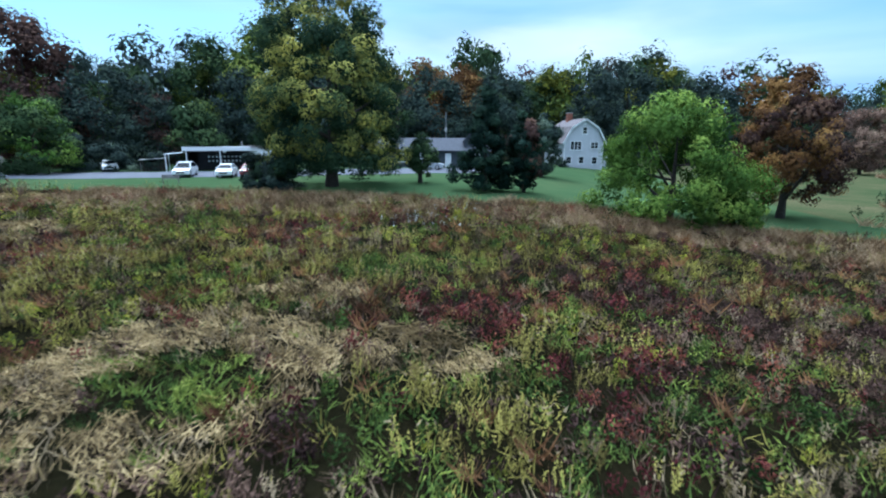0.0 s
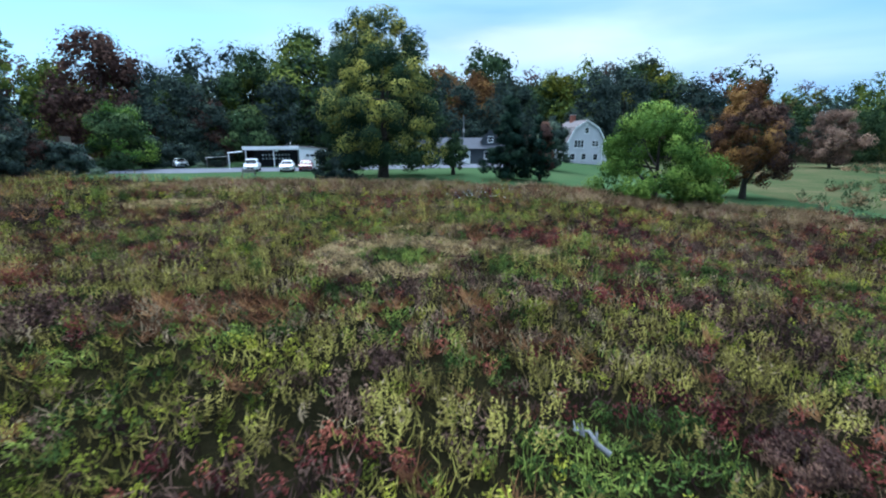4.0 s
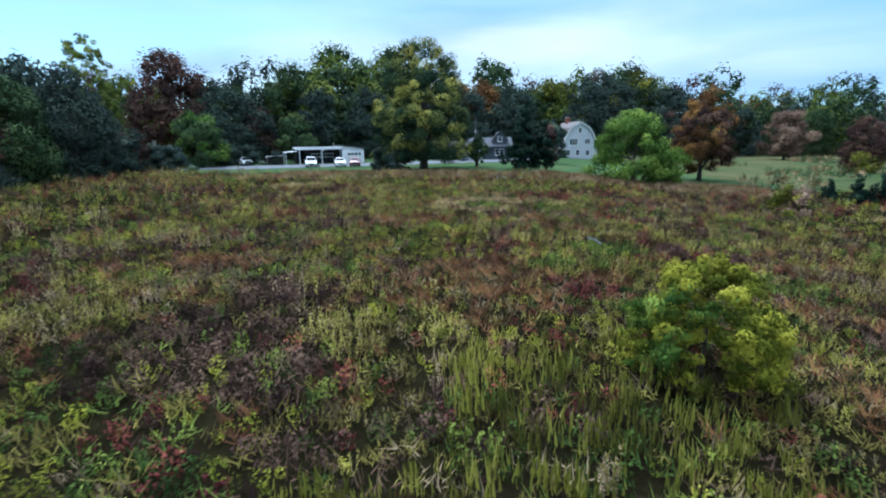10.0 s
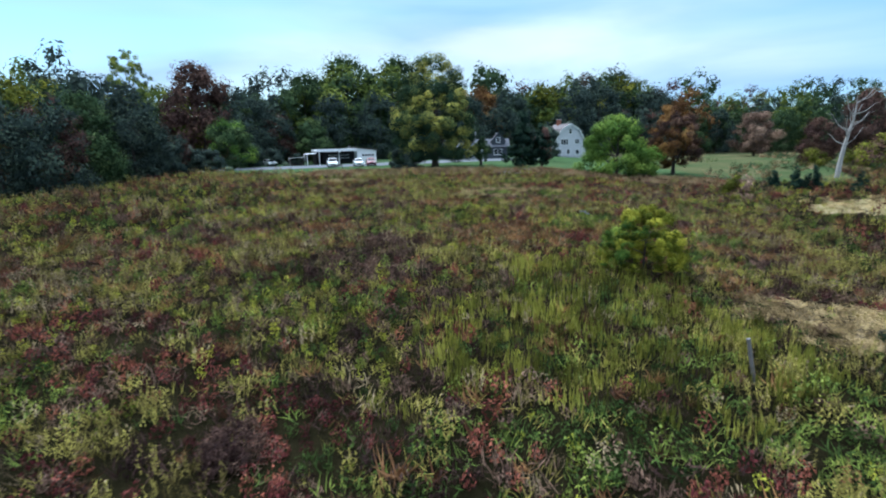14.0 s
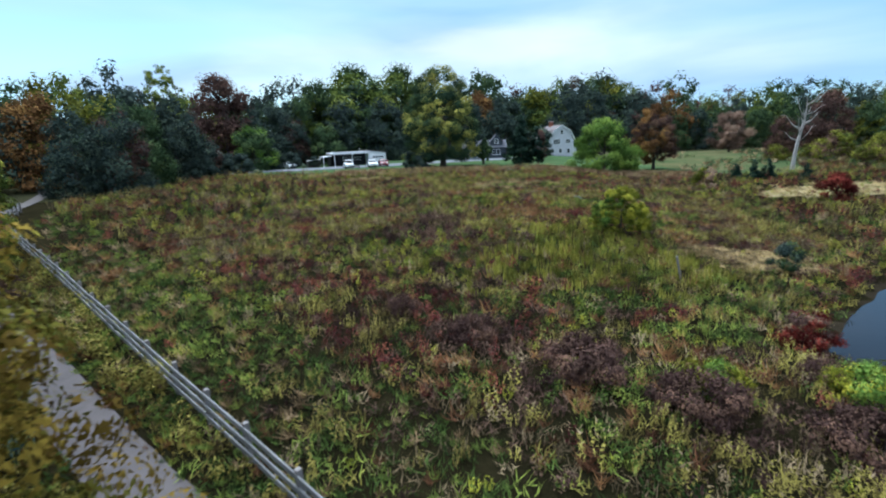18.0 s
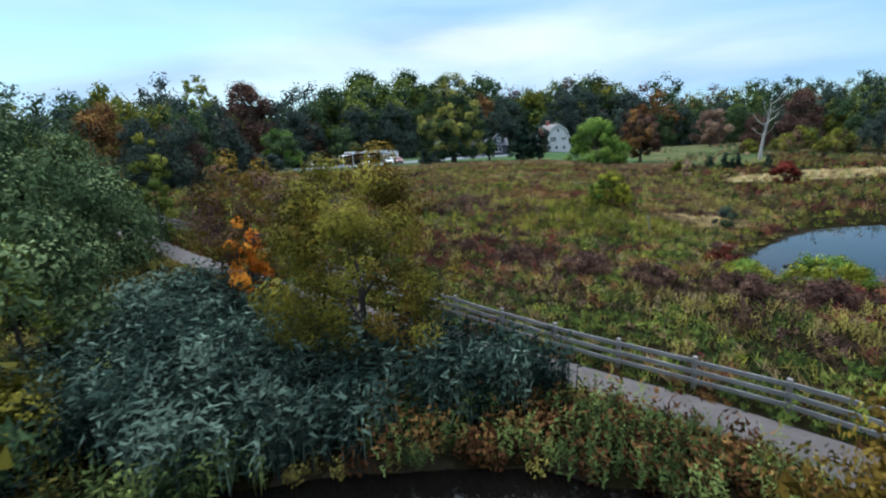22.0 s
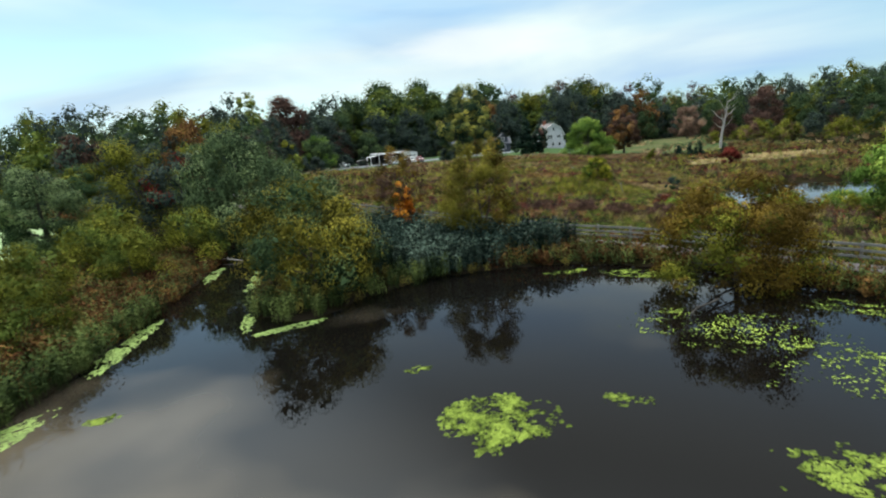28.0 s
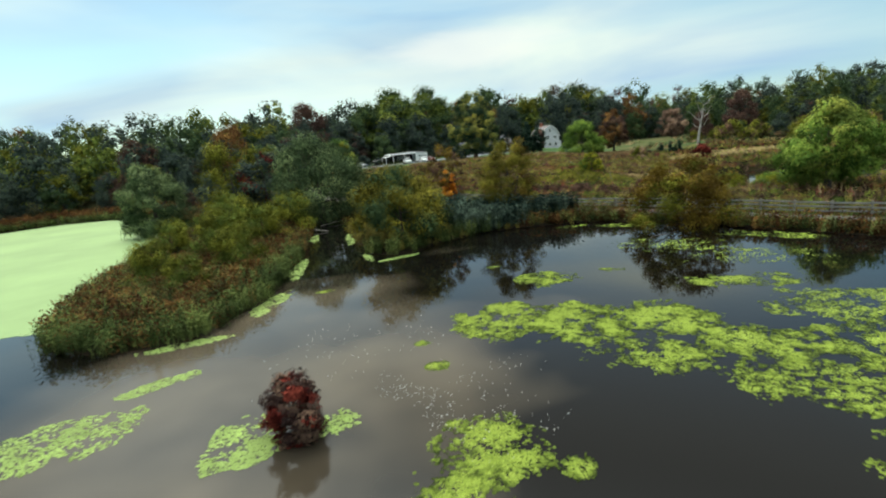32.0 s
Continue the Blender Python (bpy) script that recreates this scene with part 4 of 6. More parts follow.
ROW = [("dusk", -61, 22, 0.68), ("mid", -63, 31, 0.76), ("dark", -62, 40, 0.8), ("dusk", -60.5, 50, 0.7), ("dark", -70, 56, 0.92), ("dark", -66, 20, 0.85), ("rust", -66, 74, 1.08), ("dark", -58, 78, 1.0), ("dusk", -52, 82, 1.0),
       ("olive", -70, 34, 0.9), ("dusk", -72, 44, 0.95), ("orange", -78, 30, 0.85), ("dark", -80, 52, 1.0), ("mid", -60, 90, 1.1), ("gold", -48, 94, 1.05), ("dark", -40, 90, 1.0), ("gold", -38, 100, 1.12), ("dark", -28, 92, 0.95),
       ("gold", -24, 104, 1.1), ("dusk", -16, 94, 0.95), ("dusk", -12, 104, 1.05), ("dark", -6, 96, 1.0), ("orange", 0, 106, 1.0), ("dark", 7, 99, 1.0), ("mid", 15, 120, 1.15), ("olive", 22, 124, 1.05), ("mid", 9, 118, 1.02),
       ("dark", 28, 106, 1.0), ("dark", 36, 112, 1.1), ("dusk", 42, 110, 0.95), ("dusk", 50, 108, 0.9), ("dark", 30, 122, 1.25), ("olive", 46, 124, 1.25), ("dark", 56, 114, 1.05), ("mid", 64, 108, 0.95), ("dark", 72, 110, 0.95),
       ("dusk", 80, 104, 0.85), ("mid", 88, 104, 0.9), ("rust", 94, 84, 0.68), ("dark", 100, 94, 0.85), ("olive", 110, 88, 0.9), ("dusk", 118, 80, 0.75), ("mid", 126, 76, 0.8), ("dark", 134, 66, 0.8), ("olive", 142, 58, 0.75),
       ("mid", 150, 44, 0.75), ("dark", 158, 34, 0.75), ("gold", 120, 52, 0.42), ("mid", 138, 40, 0.55), ("gold", 110, 34, 0.45), ("olive", 166, 18, 0.8), ("mid", 172, 2, 0.8), ("dark", 176, -18, 0.8),
       ("dusk", -86, 27, 0.8), ("olive", -92, 15, 0.7), ("dark", -88, 20, 0.8), ("rust", -98, 26, 0.75), ("dusk", -108, 28, 0.8), ("olive", -118, 26, 0.75), ("dark", -130, 24, 0.9), ("rust", -140, 14, 0.8), ("dark", -148, 0, 0.9), ("olive", -152, -18, 0.8),
       ("dark", -96, 40, 1.0), ("olive", -120, 42, 0.9), ("dusk", -146, 30, 1.0), ("dark", -158, -40, 0.9), ("rust", -150, -62, 0.8), ("olive", -66, 0, 0.5), ("dusk", -76, -4, 0.5),
       ("olive", 71, 51, 0.36), ("dark", 78, 43, 0.46), ("olive", 85, 34, 0.42), ("mid", 92, 25, 0.50), ("dark", 98, 14, 0.52), ("gold", 104, 3, 0.5), ("olive", 110, -9, 0.55), ("rust", 62, 57, 0.42), ("mid", 122, -14, 0.6), ("mid", 90, 60, 0.62), ("dusk", 100, 50, 0.62), ("dark", 112, 38, 0.66), ("mid", 122, 22, 0.66)]
rs_row, used = random.Random(4), set()
for key, x, y, s in ROW:
    s *= (1.10 if key == "gold" else 1.22) if x < 60 and y > 88 else 1.1 if x < 60 and y > 70 else 0.88 if x < -55 else 0.95
    m = at(x, y, rs_row.uniform(0, 360), s * 1.05 * rs_row.uniform(0.95, 1.06), s * rs_row.uniform(0.95, 1.08), -0.1)
    if key in used:
        copy_thing(FOREST[key], m)
    else:
        FOREST[key].matrix_basis = m
        used.add(key)
put(make_tree("forest_tree", "tall sparse pale tree above the woods", "tree", [M_YGREEN], 22.0, 8.6, 3000, 0.24, "round", 0.50, 120, 0.075, 0.3, 7, 68, "trees of the woods", core=2, ragged=0.7), -73, 60, dz=0.5)


def far_woods():
    """The wooded hill behind the forest edge, too dense to count."""
    rs = np.random.RandomState(70)
    mats = [M_DARK, M_MID, M_YGREEN, M_RUSSET, M_OLIVE, M_ORANGE]
    temps = [crown(np.random.RandomState(80 + k), 18, 13.5, 620, 0.50, "dome", 0.05, 46, 0.165, 0.5, 6, 0.35) for k in range(5)]
    vs, fs, ids, ts, n = [], [], [], [], 0
    spots = []
    for _ in range(9000):
        x, y = rs.uniform(-260, 420), rs.uniform(-100, 420)
        d = float(poly_dist(np.array([x]), np.array([y]), WOODS_LEFT)[0])
        if d > -11 or math.hypot(x + 20, y) > 380 or rs.rand() > 1.2 - 0.006 * (-d) or -d > 90:
            continue
        if any((x - a) ** 2 + (y - b) ** 2 < 64 for a, b in spots[-260:]):
            continue
        spots.append((x, y))
        if len(spots) > 420:
            break
    zs = land(np.array([p[0] for p in spots]), np.array([p[1] for p in spots]))
    for (x, y), z in zip(spots, zs):
        (v, f), _, tone = temps[rs.randint(5)]
        ts.append(tone)
        a, s = rs.rand() * 6.28, rs.uniform(1.0, 1.3) if (-60 < x < 75 and y > 70) else rs.uniform(0.78, 1.04) if x < 0 else rs.uniform(0.66, 0.95)
        c, si = math.cos(a), math.sin(a)
        w = np.stack([(v[:, 0] * c - v[:, 1] * si) * s + x, (v[:, 0] * si + v[:, 1] * c) * s + y, v[:, 2] * s * rs.uniform(0.9, 1.2) + z], -1)
        vs.append(w)
        fs.append(f + n)
        n += len(v)
        ids.append(np.full(len(f), rs.choice(6, p=[0.24, 0.36, 0.19, 0.05, 0.13, 0.03])))
    me = np_mesh("far_woods", np.concatenate(vs), np.concatenate(fs), mats, np.concatenate(ids), np.concatenate(ts))
    tagged(new("far_woods", me), "mixed green and russet woods covering the far hill", "woods", kind="stuff")


far_woods()

# ---- meadow plants ----


def plant(rs, kind):
    """One meadow plant about 1 m high: points, quads and material slots."""
    out, ids = [], []
    if kind == "leafy":
        for k in range(7):
            b, a = rs.normal(size=2) * 0.20, rs.rand() * 6.28
            tip = np.array([b[0] + 0.22 * math.cos(a), b[1] + 0.22 * math.sin(a), 0.75 + 0.3 * rs.rand()])
            for j in range(9):
                f = 0.2 + 0.8 * (j + rs.rand() * 0.6) / 9
                p = np.array([b[0], b[1], 0]) * (1 - f) + tip * f
                an = rs.rand() * 6.28
                al = np.array([math.cos(an), math.sin(an), 0.75])
                nn = np.array([-0.4 * math.cos(an), -0.4 * math.sin(an), 1.0]) + 0.3 * rs.normal(size=3)
                out.append((p + al * 0.05, nn, al, 0.088 * (1.15 - 0.4 * f), 0.027))
                ids.append(0)
            if rs.rand() < 0.5:
                out.append((tip, rs.normal(size=3), np.array([math.cos(a), math.sin(a), 1.2]), 0.12, 0.032))
                ids.append(1)
    elif kind == "grass":
        for k in range(22):
            a = rs.rand() * 6.28
            b = rs.normal(size=2) * 0.12
            le = 0.45 + 0.5 * rs.rand()
            al = np.array([0.55 * math.cos(a), 0.55 * math.sin(a), 0.55 + 0.6 * rs.rand()])
            al /= np.linalg.norm(al)
            out.append((np.array([b[0], b[1], 0]) + al * le * 0.5, np.array([-math.sin(a), math.cos(a), 0.5]) + 0.3 * rs.normal(size=3), al, le * 0.5, 0.024))
            ids.append(0)
    elif kind == "low":
        for k in range(17):
            a, q = rs.rand() * 6.28, 0.45 * math.sqrt(rs.rand())
            le = 0.35 + 0.35 * rs.rand()
            al = np.array([0.6 * math.cos(a), 0.6 * math.sin(a), 0.4 + 0.6 * rs.rand()])
            out.append((np.array([q * math.cos(2.4 * k), q * math.sin(2.4 * k), 0.04]) + al * le * 0.45, np.array([-0.6 * math.cos(a), -0.6 * math.sin(a), 0.7]) + 0.35 * rs.normal(size=3), al, le * 0.5, 0.022))
            ids.append(0)
    elif kind == "flat":
        for k in range(22):
            a = 0.6 * rs.normal()
            b = rs.normal(size=2) * 0.25
            le = 0.5 + 0.5 * rs.rand()
            al = np.array([math.cos(a), math.sin(a), 0.10 + 0.22 * rs.rand()])
            out.append((np.array([b[0], b[1], 0.12 + 0.25 * rs.rand()]), np.array([0, 0, 1.0]) + 0.45 * rs.normal(size=3), al, le * 0.5, 0.020))
            ids.append(0)
    elif kind == "bushy":
        for k in range(46):
            d = rs.normal(size=3)
            d /= np.linalg.norm(d)
            p = np.array([0.36 * d[0], 0.36 * d[1], 0.45 + 0.42 * d[2]]) * (0.7 + 0.4 * rs.rand())
            out.append((p, d + 0.5 * rs.normal(size=3), rs.normal(size=3) + np.array([0, 0, 0.8]), 0.092, 0.041))
            ids.append(0)
    elif kind == "spires":
        for k in range(13):
            b = rs.normal(size=2) * 0.24
            h = 0.7 + 0.35 * rs.rand()
            a = rs.rand() * 6.28
            al = np.array([0.10 * math.cos(a), 0.10 * math.sin(a), 1.0])
            for j in range(2):
                out.append((np.array([b[0], b[1], h * (0.36 + 0.32 * j)]), np.array([math.cos(a + 1.6 * j), math.sin(a + 1.6 * j), 0.2]), al, h * 0.32, 0.030))
                ids.append(0)
    elif kind == "reed":
        for k in range(9):
            b = rs.normal(size=2) * 0.18
            a = rs.rand() * 6.28
            h = 0.75 + 0.3 * rs.rand()
            al = np.array([0.16 * math.cos(a), 0.16 * math.sin(a), 1.0])
            out.append((np.array([b[0], b[1], h * 0.5]), np.array([math.cos(a), math.sin(a), 0.1]) + 0.2 * rs.normal(size=3), al, h * 0.5, 0.014))
            ids.append(0)
            for j in range(4):
                a2 = rs.rand() * 6.28
                al2 = np.array([math.cos(a2), math.sin(a2), 0.5])
                out.append((np.array([b[0], b[1], h * (0.35 + 0.2 * j)]) + al2 * 0.10, np.array([0, 0, 1.0]) + 0.4 * rs.normal(size=3), al2, 0.14, 0.030))
                ids.append(0)
    p, n, al, L, W = (np.array(z) for z in zip(*out))
    n = n / np.linalg.norm(n, axis=1)[:, None]
    v, f = blades(p.astype(float), n, al.astype(float), L, W)
    return v, f, np.array(ids)


def scatter(name, label, kind, mats, x, y, size, seed, lift=0.0, stretch=None, turn=None):
    """Plants of one kind over given spots, joined."""
    rs = np.random.RandomState(seed)
    temps = [plant(np.random.RandomState(seed * 7 + k), kind) for k in range(6)]
    z = land(x, y) + lift
    pick = rs.randint(6, size=len(x))
    vs, fs, ids, ts, n = [], [], [], [], 0
    for k in range(6):
        w = np.where(pick == k)[0]
        if not len(w):
            continue
        v, f, i = temps[k]
        a = rs.rand(len(w)) * 6.28 if turn is None else turn[w]
        c, s = np.cos(a)[:, None], np.sin(a)[:, None]
        sc = size[w][:, None] * (0.8 + 0.4 * rs.rand(len(w)))[:, None]
        sz = sc * (stretch if stretch else 1.0) * (0.85 + 0.3 * rs.rand(len(w)))[:, None]
        P = np.stack([(v[:, 0] * c - v[:, 1] * s) * sc + x[w][:, None], (v[:, 0] * s + v[:, 1] * c) * sc + y[w][:, None], v[:, 2] * sz + z[w][:, None]], -1)
        vs.append(P.reshape(-1, 3))
        fs.append((f[None] + n + (np.arange(len(w)) * len(v))[:, None, None]).reshape(-1, 3))
        ids.append(np.tile(i, len(w)))
        ts.append(np.repeat(np.clip(0.95 * rs.rand(len(w)) + 0.9 * (vnoise(x[w] + 3, y[w], 0.8, 2) - 0.5) + 0.02, 0, 1), len(v)))
        n += len(w) * len(v)
    me = np_mesh(name, np.concatenate(vs), np.concatenate(fs), mats, np.concatenate(ids), np.concatenate(ts))
    return tagged(new(name, me), label, "plants", kind="stuff")


def spot(x, y, cx, cy, rx, ry, seed=0):
    """1 inside a ragged oval patch of ground, 0 outside."""
    q = np.hypot((x - cx) / rx, (y - cy) / ry) + 0.7 * (vnoise(x + seed, y, 0.9, 2) - 0.5)
    return q < 1


# ragged patches of one plant: centre, half width and depth
STRAW = [(-8.3, 9.4, 3.5, 3.9), (-2.8, 11.4, 2.4, 1.4), (-6.6, 15.4, 1.9, 1.1), (-26.5, 24.5, 4.2, 2.4), (-35, 37, 6, 3), (3.0, -21.4, 4.0, 2.8), (38, 8, 14, 5)]
MAROON = [(-27, -22, 3.2, 1.4), (-22, -26, 3.2, 1.6), (-18, -28.5, 2.6, 1.3), (-8.3, -4.5, 2.2, 1.0), (0.5, -2.5, 4.5, 1.5), (-0.7, 14, 1.0, 0.8), (0.9, 5.8, 1.3, 1.0), (-5.4, 4.7, 0.8, 0.7), (-5.0, -10, 1.6, 1.2), (-4.4, 11, 1.3, 0.8)]
PURPLE = [(-17.5, -15.5, 4.2, 2.6), (-19, -29, 2.4, 1.2), (-15.5, -32.5, 2.8, 1.3), (-11.8, -35.8, 3.0, 1.3), (-8, -38.4, 3.0, 1.3), (-4.5, -40.4, 3.0, 1.3), (-16, -12, 2.2, 1.4), (-18, 2, 2.5, 2), (5, 4, 2, 3)]
GREENS = [(-5.6, -7.2, 1.4, 1.0), (-26, -27, 1.6, 0.9), (-4.4, 18.3, 2.2, 1.5), (-0.4, 10.3, 1.0, 0.9), (-3, 7.7, 1.2, 0.9), (-4.9, 25, 2.5, 1.2), (-1.8, -3.5, 2.4, 1.3), (-9.5, -29, 2.4, 1.4), (-6, -32.4, 3.0, 1.1), (-11, -36, 3.0, 1.4), (-3.4, -29.6, 2.6, 1.6), (-1, -36, 3, 1), (-14, 38, 3.5, 1.2)]
RUSTY = [(-9.3, -10.2, 3.4, 4.2), (-13, 2, 3, 1.6), (6, -10, 2.5, 1.5), (-20.5, -7, 2.4, 1.4)]


def within(x, y, ovals, seed):
    ok = np.zeros(len(x), bool)
    for k, (cx, cy, rx, ry) in enumerate(ovals):
        ok |= spot(x, y, cx, cy, rx, ry, seed + 3 * k)
    return ok


def patches(x, y, rs):
    """Which kind of plant grows at each spot."""
    r, r2, r3 = rs.rand(len(x)), rs.rand(len(x)), rs.rand(len(x))
    # broad drifts, broken by small clumps of one kind
    drift = lambda dx, dy: 0.55 * vnoise(x + dx, y + dy, 0.22, 2) + 0.45 * vnoise(x - dy, y + dx, 1.15, 2)
    kinds = np.zeros(len(x), int)
    for dx, dy, level, share, k in ((15, 90, 0.545, 0.7, 6), (40, -70, 0.585, 0.75, 10), (3, 8, 0.563, 0.8, 1), (71, 13, 0.625, 0.85, 2), (-33, 57, 0.60, 0.85, 3), (120, 33, 0.59, 0.8, 8)):
        kinds[(drift(dx, dy) > level) & (rs.rand(len(x)) < share)] = k
    kinds[(spot(x, y, -8.5, -24.5, 8.0, 4.4, 6) | spot(x, y, -7, -19, 4, 4, 2)) & (r < 0.55)] = 4
    kinds[spot(x, y, -17.5, -23.5, 3.6, 2.6, 9) & (r < 0.45)] = 8
    # single plants that stand out of the patch they grow in
    for lo, k in ((0.0, 8), (0.035, 2), (0.075, 3), (0.125, 1), (0.165, 10)):
        kinds[(r2 > lo) & (r2 < lo + 0.04)] = k
    for ovals, seed, k in ((RUSTY, 1, 10), (PURPLE, 2, 3), (MAROON, 3, 2), (GREENS, 4, 1)):
        kinds[within(x, y, ovals, seed) & (r3 < 0.72)] = k
    kinds[(x + y < -54) & (x + y > -66) & (r < 0.6)] = 7
    kinds[(x + y < -54) & (x + y > -66) & (r > 0.6) & (r < 0.75)] = 9
    green = spot(x, y, -7.6, 9.2, 2.0, 1.8, 4)
    dry = within(x, y, STRAW, 5)
    kinds[dry & ~green & (r2 > 0.2)] = 5
    kinds[dry & (r2 > 0.14) & (r2 < 0.2)] = 7
    kinds[green & (r < 0.8)] = 7
    return kinds


def jittered(rs, x0, x1, y0, y1, step):
    """Spots spread evenly but irregularly over a rectangle."""
    gx, gy = np.meshgrid(np.arange(x0, x1, step), np.arange(y0, y1, step))
    return [(g + rs.uniform(-0.55, 0.55, g.shape) * step).ravel() for g in (gx, gy)]


def meadow():
    rs = np.random.RandomState(90)
    fine, coarse = jittered(rs, -62, 60, -62, 50, 0.46), jittered(rs, -62, 60, -62, 50, 0.82)
    closeness = lambda x, y: smooth(27, 20, np.abs(x + 8 - 0.28 * y)) * smooth(26, 18, y)
    chance = rs.rand(len(fine[0])), rs.rand(len(coarse[0]))
    a, b = closeness(*fine) > chance[0], closeness(*coarse) < chance[1]
    x, y = np.concatenate([fine[0][a], coarse[0][b]]), np.concatenate([fine[1][a], coarse[1][b]])
    big = np.concatenate([np.zeros(a.sum()), np.ones(b.sum())])
    front = np.interp(x, *zip(*LAWN_FRONT))
    keep = y < front - 0.6 + 1.5 * (vnoise(x, y, 0.5, 2) - 0.5)
    keep &= (poly_dist(x, y, POND) > 1.2) & (poly_dist(x, y, POND_TWO) > 0.6) & (line_dist(x, y, PATHWAY) > 1.3)
    keep &= ((x + y > -64.5) | (y > 20)) & ((line_dist(x, y, PATHWAY) > 4.5) | (x > -44))
    keep &= (poly_dist(x, y, WOODS_LEFT) > 0)
    keep &= rs.rand(len(x)) < 0.60 + 0.9 * smooth(0.36, 0.50, vnoise(x + 11, y + 4, 1.0, 2))
    x, y, big, front = x[keep], y[keep], big[keep], front[keep]
    size = (0.44 + 0.24 * rs.rand(len(x)) + 0.55 * np.clip(vnoise(x, y, 0.6, 2) - 0.38, 0, 1)) * (1 + 0.45 * big)
    kinds = patches(x, y, rs)
    kinds[(y > front - 10 + 3 * vnoise(x, y, 0.2, 1)) & (vnoise(x, y, 0.30, 2) > 0.40) & (x > -34) & (x < 26) & (rs.rand(len(x)) < 0.75)] = 9
    # thick mats of flattened grass
    for cx, cy, rx, ry in STRAW[:6]:
        m = int(rx * ry * 26)
        u, v = cx + rx * 1.2 * rs.uniform(-1, 1, m), cy + ry * 1.2 * rs.uniform(-1, 1, m)
        w = within(u, v, STRAW, 5) & ~spot(u, v, -7.6, 9.2, 2.0, 1.8, 4) & (vnoise(u, v, 0.9, 2) > 0.36)
        x, y = np.concatenate([x, u[w]]), np.concatenate([y, v[w]])
        size, kinds = np.concatenate([size, np.full(w.sum(), 0.7)]), np.concatenate([kinds, np.full(w.sum(), 5)])
    # the tall tan band below the lawn
    u, m = rs.uniform(-34, 26, 3000), rs.rand(3000)
    v = np.interp(u, *zip(*LAWN_FRONT)) - 0.8 - 9 * m ** 1.3
    w = vnoise(u, v, 0.35, 2) > 0.42
    x, y = np.concatenate([x, u[w]]), np.concatenate([y, v[w]])
    size, kinds = np.concatenate([size, np.full(w.sum(), 0.95)]), np.concatenate([kinds, np.full(w.sum(), 9)])
    for k, name, label, kind, mats, seed, mul in (
            (0, "meadow_weeds", "olive green goldenrod and tall weeds", "leafy", [M_GOLDENROD, M_GREYWEED], 101, 1.0), (1, "lush_weeds", "lush dark green weed clumps", "bushy", [M_LUSH], 102, 0.85),
            (2, "red_weeds", "red-brown autumn weeds", "bushy", [M_REDWEED], 103, 0.85), (3, "purple_weeds", "dark purple-brown seeding weeds", "bushy", [M_PURPLE], 104, 0.9),
            (4, "green_spires", "upright light green leafy stems", "spires", [M_SPIRE], 105, 1.15), (5, "straw_grass", "flattened straw-coloured grass", "flat", [M_DRYGRASS], 106, 0.9),
            (6, "grey_weeds", "grey-green fine weeds", "leafy", [M_GREYWEED, M_GOLDENROD], 107, 0.95), (7, "bank_grass", "green rough grass beside the path", "grass", [M_LUSH], 108, 0.75), (8, "goldenrod", "bright yellow-green goldenrod sprigs", "bushy", [M_SPRIG], 109, 0.62),
            (10, "rusty_grass", "tall rust-brown seeding grass", "grass", [M_REDGRASS], 112, 1.1), (9, "tan_grass", "tall tan grass along the lawn edge", "grass", [M_TANGRASS], 110, 1.0)):
        w = kinds == k
        turn = 0.8 + 1.6 * vnoise(x[w], y[w], 0.4, 2) * 2 if k == 5 else None
        scatter(name, label, kind, mats, x[w], y[w], size[w] * mul, seed, turn=turn)


meadow()


def undergrowth():
    """Low leaves that fill the gaps between the taller plants."""
    rs = np.random.RandomState(98)
    x, y = jittered(rs, -50, 30, -60, 34, 0.62)
    ok = (np.abs(x + 8 - 0.28 * y) < 26 + 3 * rs.normal(size=len(x))) & (poly_dist(x, y, POND) > 0.8) & (poly_dist(x, y, POND_TWO) > 0.4) & (line_dist(x, y, PATHWAY) > 0.95) & (x + y > -65)
    x, y = x[ok], y[ok]
    kinds = patches(x, y, rs)
    for ks, label, mat, seed in (((0, 4, 8, 9), "short olive green undergrowth", M_GOLDENROD, 131), ((6, 10, 5), "short grey-brown undergrowth", M_GREYWEED, 132), ((2, 3), "short dark brown undergrowth", M_PURPLE, 133), ((1, 7), "short green undergrowth", M_LUSH, 134)):
        w = np.isin(kinds, ks)
        scatter("undergrowth", label, "low", [mat], x[w], y[w], 0.62 + 0.25 * vnoise(x[w], y[w], 0.6, 2), seed)


undergrowth()


def asters():
    rs = np.random.RandomState(97)
    x, y = np.concatenate([rs.normal(-3.6, 1.3, 40), rs.normal(-1.0, 1.0, 16)]), np.concatenate([rs.normal(27, 1.4, 40), rs.normal(31, 0.9, 16)])
    scatter("white_asters", "small white flowers at the top of the meadow", "bushy", [M_ASTER], x, y, np.full(len(x), 0.16), 118, lift=0.6)


asters()


